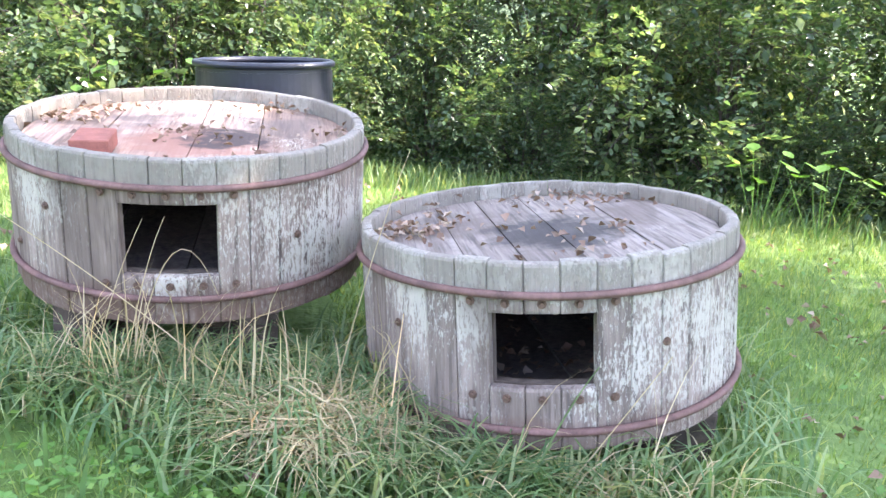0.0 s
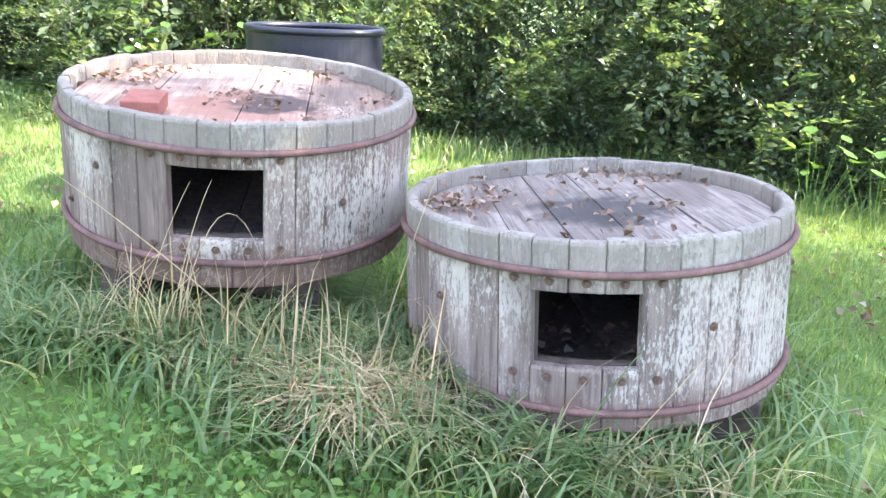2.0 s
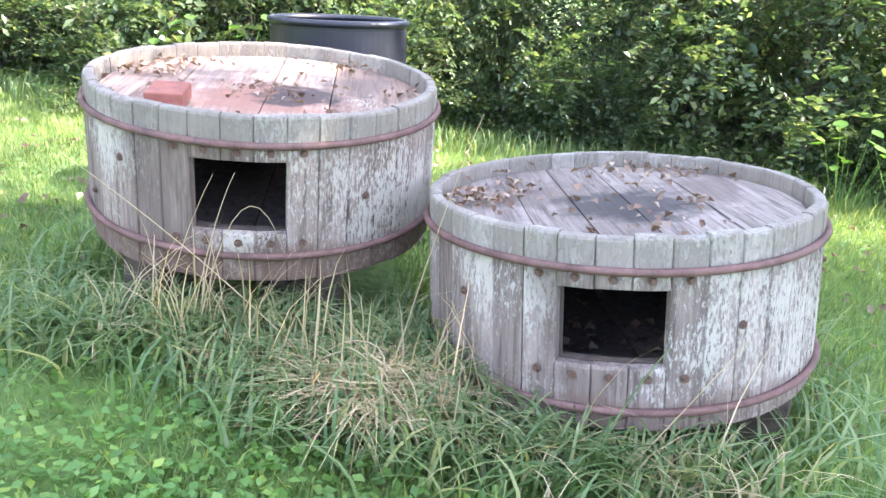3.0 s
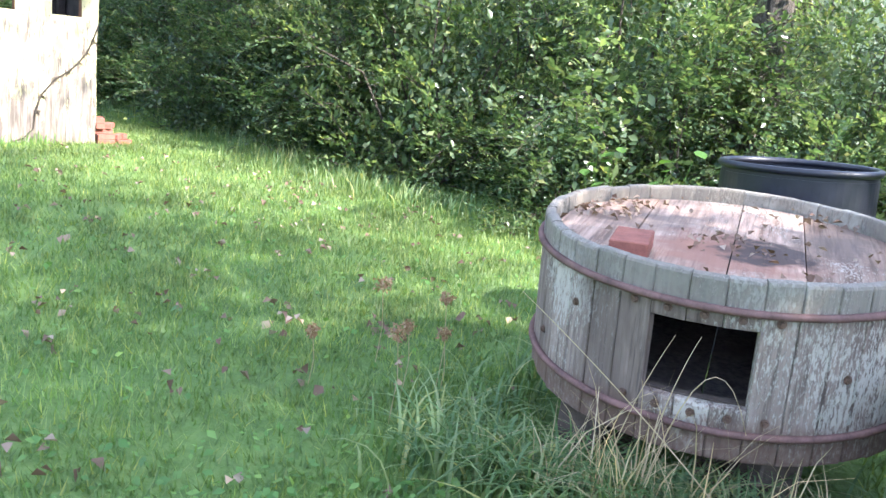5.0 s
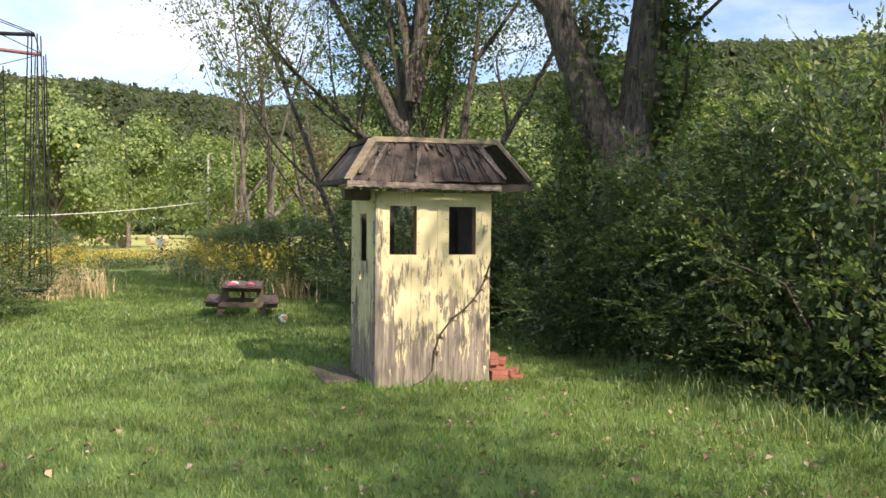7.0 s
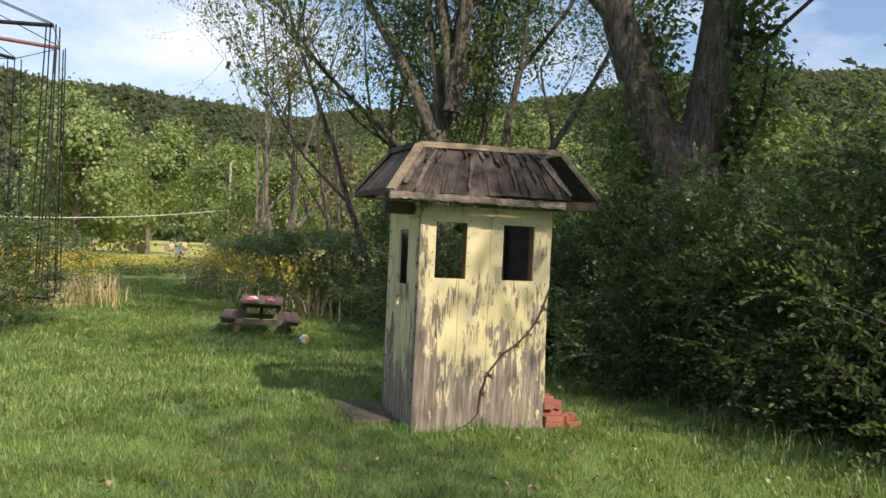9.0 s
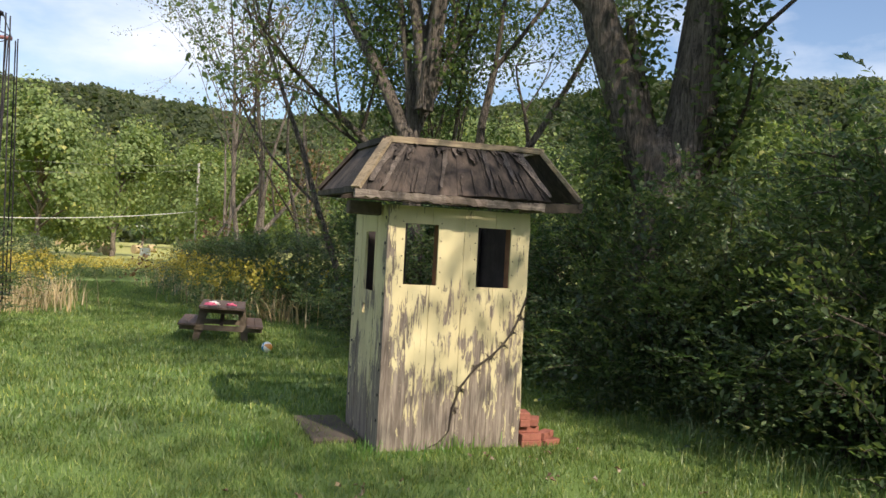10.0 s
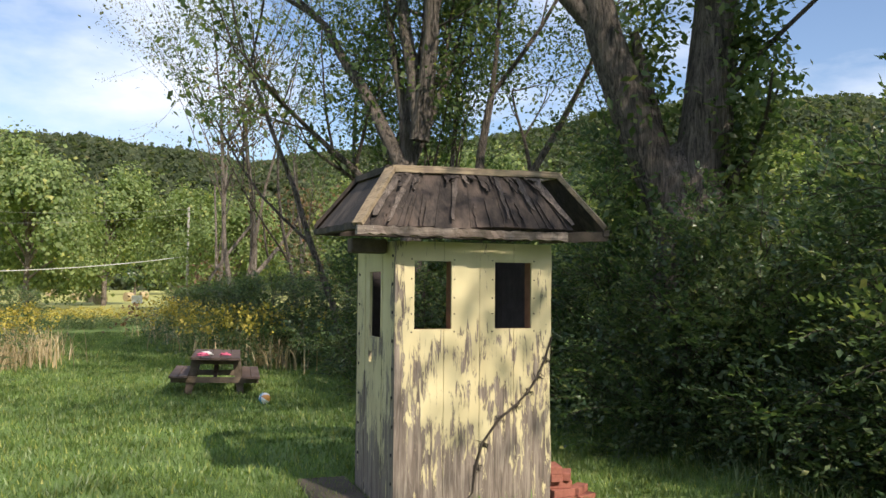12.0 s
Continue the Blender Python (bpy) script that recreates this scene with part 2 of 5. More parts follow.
def peeling_paint():
    """Pale yellow paint that flakes off grey-brown boards, most of all low down where rain splashes."""
    m, nt, b = mat("peeling yellow paint", 0.75)
    v = coords(nt)
    g = grain(nt, v, 1.0, (34, 34, 2.2), 6, 0.7, 0.6)
    wood = ramp(nt, g, (0.3, (0.075, 0.06, 0.05)), (0.48, (0.20, 0.16, 0.13)), (0.70, (0.42, 0.36, 0.29)))
    paint = ramp(nt, grain(nt, v, 2.3, (1, 1, 0.6), 3), (0.3, (0.55, 0.47, 0.265)), (0.7, (0.71, 0.63, 0.375)))
    sep = nt.nodes.new("ShaderNodeSeparateXYZ")
    nt.links.new(v, sep.inputs[0])
    low = nt.nodes.new("ShaderNodeMapRange")
    low.inputs[1].default_value, low.inputs[2].default_value = 0.1, 1.45
    low.inputs[3].default_value, low.inputs[4].default_value = 0.105, -0.065
    nt.links.new(sep.outputs[2], low.inputs[0])
    flake = sums(nt, "ADD", sums(nt, "MULTIPLY", grain(nt, v, 1.0, (24, 24, 3.4), 8, 0.74, 0.9), 0.66), sums(nt, "MULTIPLY", grain(nt, v, 2.6, (1.5, 1.5, 0.8), 4), 0.46))
    corner = nt.nodes.new("ShaderNodeMapRange")
    corner.inputs[1].default_value, corner.inputs[2].default_value = 0.02, 0.12
    corner.inputs[3].default_value, corner.inputs[4].default_value = 0.12, 0.0
    nt.links.new(sep.outputs[0], corner.inputs[0])
    flake = sums(nt, "ADD", flake, corner.outputs[0])
    flake = ramp(nt, sums(nt, "ADD", flake, low.outputs[0]), (0.575, 0.0), (0.595, 1.0))
    col = mixc(nt, flake, paint, wood)
    nt.links.new(col, b.inputs["Base Color"])
    bumped(nt, b, sums(nt, "SUBTRACT", sums(nt, "MULTIPLY", g, 0.5), flake), 0.6, 0.004)
    return m


def bark(name, dark, light):
    m, nt, b = mat(name, 0.95)
    v = coords(nt)
    g = grain(nt, v, 1.0, (24, 24, 3.2), 6, 0.75, 0.9)
    f = grain(nt, v, 5, (1, 1, 0.6), 4)
    col = ramp(nt, sums(nt, "ADD", sums(nt, "MULTIPLY", g, 0.75), sums(nt, "MULTIPLY", f, 0.25)), (0.40, dark), (0.60, light))
    nt.links.new(col, b.inputs["Base Color"])
    bumped(nt, b, g, 1.0, 0.10)
    return m


def turf(name, c1, c2, c3):
    m, nt, b = mat(name, 0.95)
    v = coords(nt)
    g = grain(nt, v, 0.35, detail=6)
    f = grain(nt, v, 22, detail=4)
    col = ramp(nt, sums(nt, "ADD", sums(nt, "MULTIPLY", g, 0.5), sums(nt, "MULTIPLY", f, 0.5)), (0.33, c1), (0.5, c2), (0.68, c3))
    nt.links.new(col, b.inputs["Base Color"])
    bumped(nt, b, f, 0.8, 0.03)
    return m


M["paint"] = peeling_paint()
M["bark"] = bark("furrowed bark", (0.035, 0.03, 0.026), (0.27, 0.225, 0.19))
M["bark_pale"] = bark("pale dead bark", (0.12, 0.095, 0.075), (0.32, 0.27, 0.22))
M["twig"] = bark("twigs", (0.07, 0.055, 0.045), (0.16, 0.13, 0.10))
M["ground"] = turf("turf", (0.075, 0.12, 0.028), (0.12, 0.195, 0.042), (0.18, 0.25, 0.065))
M["field"] = turf("mown hay field", (0.26, 0.26, 0.07), (0.36, 0.36, 0.10), (0.46, 0.42, 0.16))
M["hill"] = turf("wooded hillside", (0.045, 0.07, 0.034), (0.065, 0.095, 0.045), (0.085, 0.115, 0.052))

# ---- mesh tools ----


def mesh_of(name, verts, faces, material):
    """A mesh from arrays; all faces have the same number of corners."""
    verts, faces = np.asarray(verts, np.float32), np.asarray(faces, np.int32)
    me = bpy.data.meshes.new(name)
    n, k = faces.shape
    me.vertices.add(len(verts)), me.loops.add(n * k), me.polygons.add(n)
    me.vertices.foreach_set("co", verts.ravel())
    me.loops.foreach_set("vertex_index", faces.ravel())
    me.polygons.foreach_set("loop_start", np.arange(0, n * k, k, dtype=np.int32))
    me.update(calc_edges=True)
    me.materials.append(material)
    return me


def part(name, bm, material, parent=None, label="", smooth=False):
    """Links a bmesh as one mesh object under a thing or a part."""
    me = bpy.data.meshes.new(name)
    bmesh.ops.recalc_face_normals(bm, faces=bm.faces)
    bm.to_mesh(me)
    bm.free()
    me.materials.append(material)
    if smooth:
        me.shade_smooth()
    ob = new(name, me)
    ob.parent = parent
    return tagged(ob, label)


def hang(name, me, parent=None, label=""):
    ob = new(name, me)
    ob.parent = parent
    return tagged(ob, label)


def thing(name, m, label, category, group="", kind=""):
    ob = new(name)
    ob.matrix_world = m
    ob.empty_display_size = 0.1
    return tagged(ob, label, category, group, kind)


def box(bm, x0, x1, y0, y1, z0, z1, m=None, bevel=0.0):
    r = bmesh.ops.create_cube(bm, size=1)
    for v in r["verts"]:
        v.co = Vector(((x0 + x1) / 2 + v.co.x * (x1 - x0), (y0 + y1) / 2 + v.co.y * (y1 - y0), (z0 + z1) / 2 + v.co.z * (z1 - z0)))
    if bevel:
        es = list({e for v in r["verts"] for e in v.link_edges})
        res = bmesh.ops.bevel(bm, geom=es, offset=bevel, segments=1, affect="EDGES")
    if m is not None:
        bmesh.ops.transform(bm, matrix=m, verts=list({v for f in res["faces"] for v in f.verts} if bevel else r["verts"]))
    return bm


def prism(outline, thick, axis="y"):
    """An upright board: an outline in (s, z), set back by thick."""
    bm = bmesh.new()
    a = [bm.verts.new((s, 0, z)) for s, z in outline]
    b = [bm.verts.new((s, thick, z)) for s, z in outline]
    bm.faces.new(a), bm.faces.new(b[::-1])
    for i in range(len(a)):
        j = (i + 1) % len(a)
        bm.faces.new((a[i], b[i], b[j], a[j]))
    return bm


def rod(bm, a, b, r, seg=6, r2=None):
    a, b = Vector(a), Vector(b)
    d = b - a
    m = Matrix.Translation((a + b) / 2) @ d.to_track_quat("Z", "Y").to_matrix().to_4x4()
    bmesh.ops.create_cone(bm, cap_ends=True, segments=seg, radius1=r, radius2=r if r2 is None else r2, depth=d.length, matrix=m)


def tubes(paths, seg=6):
    """Arrays of the skins of many limbs; a path is a list of (place, radius)."""
    vs, fs, o = [], [], 0
    for path in paths:
        pts = [np.array(p, float) for p, _ in path]
        for i, (p, r) in enumerate(path):
            d = pts[min(i + 1, len(pts) - 1)] - pts[max(i - 1, 0)]
            d /= np.linalg.norm(d) + 1e-9
            u = np.cross(d, (0.3, 0.9, 0.1))
            u /= np.linalg.norm(u) + 1e-9
            w = np.cross(d, u)
            a = np.arange(seg) * 2 * np.pi / seg
            vs.append(pts[i] + r * (np.cos(a)[:, None] * u + np.sin(a)[:, None] * w))
        for i in range(len(path) - 1):
            for k in range(seg):
                q = o + i * seg
                fs.append((q + k, q + (k + 1) % seg, q + seg + (k + 1) % seg, q + seg + k))
        o += len(path) * seg
    return np.concatenate(vs), np.array(fs)


def leaf_arrays(c, away, length, width, r, fold=0.25):
    """Folded pointed leaves at the places c, turned more or less outwards."""
    n = len(c)
    nor = away + r.normal(0, 0.55, (n, 3))
    nor /= np.linalg.norm(nor, axis=1, keepdims=True) + 1e-9
    t = np.cross(nor, r.normal(0, 1, (n, 3)))
    t /= np.linalg.norm(t, axis=1, keepdims=True) + 1e-9
    t[:, 2] -= 0.25
    s = np.cross(nor, t)
    k = r.uniform(0.5, 1.25, (n, 1))
    le, wi = length * k, width * k
    v = np.stack([c, c + t * le * 0.45 + s * wi + nor * wi * fold, c + t * le, c + t * le * 0.45 - s * wi + nor * wi * fold], 1)
    i = np.arange(n)[:, None] * 4
    f = np.concatenate([i + [0, 1, 2], i + [0, 2, 3]], 1).reshape(-1, 3)
    return v.reshape(-1, 3), f


def blade_arrays(c, h, w, lean, r, parts=1):
    """Grass blades from the ground: one triangle each, or a bent strip of some parts."""
    n = len(c)
    a = r.uniform(0, 2 * np.pi, n)
    side = np.stack([np.cos(a), np.sin(a), 0 * a], 1)
    b = a + np.pi / 2 + r.normal(0, 0.5, n)
    bend = np.stack([np.cos(b), np.sin(b), 0 * b], 1) * (lean * r.uniform(0.2, 1.3, n))[:, None]
    hh = (h * r.uniform(0.55, 1.35, n))[:, None]
    if parts == 1:
        v = np.stack([c - side * w, c + side * w, c + bend + hh * (0, 0, 1)], 1)
        return v.reshape(-1, 3), np.arange(3 * n).reshape(-1, 3)
    rows = []
    for i in range(parts + 1):
        t = i / parts
        mid = c + bend * t ** 2 + hh * (0, 0, 1) * (t - 0.45 * t ** 3 * np.minimum(1, lean / h))
        ww = w * (1 - 0.93 * t ** 1.5)
        rows += [mid - side * ww, mid + side * ww]
    v = np.stack(rows, 1)
    i = np.arange(n)[:, None] * (2 * parts + 2)
    f = np.concatenate([i + np.array([2 * k, 2 * k + 1, 2 * k + 3, 2 * k + 2]) for k in range(parts)], 1).reshape(-1, 4)
    return v.reshape(-1, 3), f

# ---- ground, field, hills ----


def sheet(name, x0, x1, y0, y1, nx, ny, height, material, label, kind="structure"):
    xs, ys = np.linspace(x0, x1, nx + 1), np.linspace(y0, y1, ny + 1)
    gx, gy = np.meshgrid(xs, ys, indexing="ij")
    v = np.stack([gx, gy, height(gx, gy)], -1).reshape(-1, 3)
    i, j = np.meshgrid(np.arange(nx), np.arange(ny), indexing="ij")
    a = (i * (ny + 1) + j).ravel()
    f = np.stack([a, a + ny + 1, a + ny + 2, a + 1], 1)
    ob = hang(name, mesh_of(name, v, f, material))
    ob.data.shade_smooth()
    return tagged(ob, label, "ground", kind=kind)


def swell(x, y):
    """The lie of the lawn: nearly level, with a low bank under the tubs."""
    return 0.10 * np.exp(-((x + 0.6) ** 2 + (y - 4.6) ** 2) / 3.0) + 0.012 * np.sin(1.7 * x + 0.6) * np.cos(1.3 * y)


def wide_swell(x, y):
    far = np.hypot(x, y)
    return np.where(far < 30, swell(x, y), 0) - 0.0


sheet("ground", -1500, 1500, -1500, 1500, 30, 30, lambda x, y: 0 * x - 0.03, M["ground"], "wide green valley floor reaching the hills")
sheet("lawn", -34, 12, -8, 14, 184, 88, wide_swell, M["ground"], "mown green lawn with shade and sun patches")
sheet("field", -320, -42, 8, 150, 20, 20, lambda x, y: 0 * x + 0.02, M["field"], "yellow-green mown hay field")


def ridge(az):
    """Height of the skyline above the eye, as a slope, by the bearing."""
    deg = np.degrees(az) % 360
    knots = (0, 60, 95, 112, 118, 124, 130, 136, 146, 154, 160, 166, 171, 180, 200, 300, 360)
    slopes = (0.15, 0.16, 0.19, 0.205, 0.218, 0.224, 0.206, 0.188, 0.165, 0.148, 0.155, 0.165, 0.168, 0.155, 0.14, 0.14, 0.15)
    return np.interp(deg, knots, slopes) + 0.003 * np.sin(23 * az) + 0.002 * np.sin(51 * az)


az = np.linspace(0, 2 * np.pi, 181)
rows = np.array([260.0, 300, 350, 410, 480, 560])
up = np.array([0.0, 0.28, 0.55, 0.80, 0.97, 1.02])
hv = np.stack([np.stack([-4 + r * np.cos(az), 3 + r * np.sin(az), -1 + u * 480 * ridge(az)], -1) for r, u in zip(rows, up)], 0).reshape(-1, 3)
hf = [(i * 181 + j, i * 181 + j + 1, (i + 1) * 181 + j + 1, (i + 1) * 181 + j) for i in range(5) for j in range(180)]
hill = hang("hill", mesh_of("hill", hv, np.array(hf), M["hill"]))
tagged(hill, "long wooded green hill beyond the valley", "hill", kind="structure")


def woods():
    """The far woods on the hill: thousands of rough leafy crowns, too many to count."""
    r = np.random.default_rng(17)
    n, k = 12000, 26
    a = np.where(np.arange(n) < 10800, r.uniform(np.radians(95), np.radians(205), n), r.uniform(0, 2 * np.pi, n))
    d = r.uniform(255, 545, n)
    z = np.interp(d, rows, up) * 480 * ridge(a)
    s = r.uniform(1.6, 4.2, n)
    c = np.stack([-4 + d * np.cos(a), 3 + d * np.sin(a), z + 0.4 * s], 1)
    off = r.normal(0, 1, (n, k, 3))
    off /= np.linalg.norm(off, axis=2, keepdims=True)
    off[:, :, 2] = np.abs(off[:, :, 2]) * 1.25 - 0.15
    off *= r.uniform(0.55, 1.1, (n, k, 1))
    p = (c[:, None] + off * s[:, None, None]).reshape(-1, 3)
    v, f = leaf_arrays(p, off.reshape(-1, 3), 2.9, 1.25, r)
    m = leafy("far woods", (0.066, 0.088, 0.052), (0.095, 0.122, 0.066), (0.13, 0.15, 0.08), 0.5, 0.9)
    tagged(hang("far_woods", mesh_of("far_woods", v, f, m)), "dense green woods covering the far hill", "woods", kind="stuff")


woods()

# ---- bushes and trees ----


def spray_arrays(q, o, ln, leaf, r, per=30):
    """Leaves in two rows along drooping twigs that start at q and run along o; with the twigs' own lines."""
    cs, ts, ns, twigs = [], [], [], []
    for b, d, k in zip(q, o, ln):
        n = max(4, int(k * per))
        t = np.linspace(0.12, 1, n)[:, None]
        line = b + d * k * t + np.array([0, 0, -0.28 * k]) * t * t
        side = np.cross(d, (0, 0, 1)) + r.normal(0, 0.15, 3)
        side /= np.linalg.norm(side) + 1e-9
        flip = np.where(np.arange(n) % 2, 1.0, -1.0)[:, None]
        nor = np.cross(side, d)
        nor = nor * (1 if nor[2] > 0 else -1)
        cs.append(line)
        ts.append(d * 0.75 + side * flip * 0.8 + r.normal(0, 0.28, (n, 3)))
        ns.append(nor + r.normal(0, 0.32, (n, 3)))
        twigs.append([(b, 0.005), (b + d * k * 0.5 - (0, 0, 0.07 * k), 0.0035), (line[-1], 0.0015)])
    c, t, n = np.concatenate(cs), np.concatenate(ts), np.concatenate(ns)
    t /= np.linalg.norm(t, axis=1, keepdims=True)
    s = np.cross(n, t)
    s /= np.linalg.norm(s, axis=1, keepdims=True) + 1e-9
    n = np.cross(t, s)
    k = r.uniform(0.6, 1.25, (len(c), 1)) * leaf
    v = np.stack([c, c + t * k * 0.5 + s * k * 0.27 + n * k * 0.06, c + t * k - n * k * 0.08, c + t * k * 0.5 - s * k * 0.27 + n * k * 0.06], 1)
    i = np.arange(len(c))[:, None] * 4
    return (v.reshape(-1, 3), np.concatenate([i + [0, 1, 2], i + [0, 2, 3]], 1).reshape(-1, 3)), twigs


def bush_arrays(seed, w, d, h, n, leaf):
    """Leafy sprays that burst from clumps of many sizes over a rough dome, with dark hollows between them."""
    r = np.random.default_rng(seed)
    m = 46
    a, z = r.uniform(0, 2 * np.pi, m), r.uniform(0.02, 1.0, m)
    lobes = 1 + 0.18 * np.sin(3 * a + seed) + 0.12 * np.sin(5 * a + 2 * seed)
    rad = np.sqrt(np.clip(1 - (z * 0.98) ** 2.4, 0.03, 1)) * lobes * r.uniform(0.42, 1.2, m)
    c = np.stack([np.cos(a) * rad * w, np.sin(a) * rad * d, z * h * r.uniform(0.85, 1.1, m)], 1)
    size = (0.10 + 0.26 * r.random(m) ** 1.2) * (h / 3) ** 0.5
    count = int(n / 13)
    pick = r.choice(m, count, p=size ** 1.6 / (size ** 1.6).sum())
    q = c[pick] * r.uniform(0.78, 1.0, (count, 1)) + r.normal(0, 0.55, (count, 3)) * size[pick][:, None]
    q[:, 2] = np.abs(q[:, 2]) + 0.03
    o = c[pick] / (w, d, h) * (1, 1, 0.45) + r.normal(0, 0.55, (count, 3)) + (0, 0, 0.3)
    o /= np.linalg.norm(o, axis=1, keepdims=True)
    ln = r.uniform(0.18, 0.52, count)
    wild = r.random(count) < 0.06
    ln[wild] += r.uniform(0.25, 0.55, wild.sum())
    (v1, f1), twigs = spray_arrays(q, o, ln, leaf, r)
    v1[:, 2] = np.maximum(v1[:, 2], 0.01)
    e = int(n * 0.22)
    p = c[r.integers(0, m, e)] * r.uniform(0.35, 0.9, (e, 1)) + r.normal(0, 0.16, (e, 3))
    p[:, 2] = np.abs(p[:, 2])
    v2, f2 = leaf_arrays(p, p / (w, d, h), leaf * 1.15, leaf * 0.3, r)
    return (np.concatenate([v1, v2]), np.concatenate([f1, f2 + len(v1)])), c, twigs[::3]


def bush(seed, w, d, h, n, leaf, material, label, group):
    ob = thing("bush", Matrix(), label, "bush", group)
    (v, f), c, paths = bush_arrays(seed, w, d, h, n, leaf)
    hang("foliage", mesh_of("foliage", v, f, material), ob)
    r = np.random.default_rng(seed + 1)
    for q in c[::3]:
        b = np.array([r.normal(0, 0.12), r.normal(0, 0.12), 0])
        mid = (b + q) / 2 + r.normal(0, 0.06, 3) + (0, 0, 0.12 * h)
        paths.append([(b - (0, 0, 0.05), 0.016), (mid, 0.010), (q * 1.04, 0.003)])
    v, f = tubes(paths, 4)
    tagged(hang("stem_tangle", mesh_of("stem_tangle", v, f, M["twig"]), ob, "thin brown stems"), kind="stuff")
    return ob


HEDGE = "hedge bushes along the lawn"
kinds = [bush(11 + i, *p, M[k], lab, HEDGE) for i, (p, k, lab) in enumerate([
    ((1.25, 1.05, 2.6, 13000, 0.068), "hedge", "dense dark green hedge bush beside the lawn"),
    ((1.15, 1.1, 3.2, 14000, 0.066), "hedge", "tall dark green hedge bush with glossy leaves"),
    ((1.3, 1.0, 2.3, 12500, 0.066), "hedge_light", "lighter green wild bush with small leaves"),
    ((1.0, 0.9, 1.5, 7500, 0.064), "hedge", "low dark bush at the hedge foot")])]
first = [True] * 4


def plant_bush(k, x, y, s=1.0, turn=0.0, zs=1.0):
    m = pose(x, y, float(swell(np.array(x), np.array(y))) - 0.03, 0, 0, turn) @ Matrix.Diagonal((s, s, s * zs, 1))
    if first[k]:
        first[k] = False
        kinds[k].matrix_world = m
        return kinds[k]
    ob = copy_thing(kinds[k], Matrix())
    ob.matrix_world = m
    return ob


LINE = [(5.6, 7.6), (4.4, 8.1), (3.2, 8.6), (2.2, 9.2), (1.2, 9.4), (0.1, 9.0), (-1.0, 8.9), (-2.2, 8.9), (-3.3, 8.8), (-4.4, 8.9), (-5.5, 9.0), (-6.6, 9.6),
        (-7.6, 10.2), (-8.8, 10.7), (-10.0, 10.9), (-11.2, 10.8), (-12.6, 10.8), (-14.2, 11.0), (-15.8, 11.1), (-17.4, 11.2), (-19.2, 11.3)]
r0 = random.Random(5)
for i, (x, y) in enumerate(LINE):
    pale = -6.0 < x < -0.5 and i % 2 == 0
    plant_bush(2 if pale else (0, 1, 0, 2, 1, 0, 2)[i % 7], x + r0.uniform(-0.25, 0.25), y + r0.uniform(-0.3, 0.45), r0.uniform(0.85, 1.25), r0.uniform(0, 360), 1.3 if pale else r0.uniform(0.8, 1.2))
    if i % 2 == 0 and i < 17:
        plant_bush(3, x + r0.uniform(-0.3, 0.3), y - (0 if i in (10, 12) else 0.75), r0.uniform(0.7, 0.95), r0.uniform(0, 360), 0.8)
    if i < 18 and i % 5 in (1, 3) and x > -4 or i in (2, 5, 13, 16):
        plant_bush((2, 1, 2, 0)[i % 4], x + r0.uniform(-0.4, 0.4), y + 1.8 + r0.uniform(0, 0.5), r0.uniform(1.05, 1.25), r0.uniform(0, 360), 1.0)
for x, y, s in ((-13.8, 9.75, 0.95), (-18.3, 3.55, 0.95), (-21.3, 11.4, 1.0), (-23.6, 11.9, 0.9), (-26.5, 12.6, 0.9), (-30, 13.6, 0.85), (-33, 14.2, 0.8), (-36.6, 9.3, 0.75), (-38.5, 8.2, 0.8)):
    plant_bush(2, x, y, s * 1.1, r0.uniform(0, 360), 0.85)


plant_bush(0, -9.35, 9.95, 1.0, 75, 1.0)
plant_bush(2, -8.2, 9.75, 0.9, 160, 1.0)


def limbs(r, start, way, length, rad, level, out, tips, wander=0.16, top=4):
    """A limb that bends and forks; its tips bear the leaves."""
    n = 5
    p, d = np.array(start, float), np.array(way, float)
    path = []
    for i in range(n + 1):
        path.append((p.copy(), rad * (1 - 0.55 * i / n)))
        if i == n:
            break
        d = d + r.normal(0, wander, 3) + (0, 0, 0.05)
        d /= np.linalg.norm(d)
        p = p + d * length / n
        if level < top and i >= 1 and r.random() < (0.75 if level else 0.5):
            e = d + r.normal(0, 0.6, 3)
            e /= np.linalg.norm(e)
            limbs(r, p, e, length * r.uniform(0.45, 0.72), path[-1][1] * r.uniform(0.42, 0.6), level + 1, out, tips, wander, top)
        if level >= 1 and i >= 2:
            tips.append(p.copy())
    out.append(path)
    if level < top:
        for _ in range(2):
            e = d + r.normal(0, 0.38, 3)
            e /= np.linalg.norm(e)
            limbs(r, p, e, length * r.uniform(0.55, 0.75), path[-1][1] * 0.8, level + 1, out, tips, wander, top)
    tips.append(p.copy())


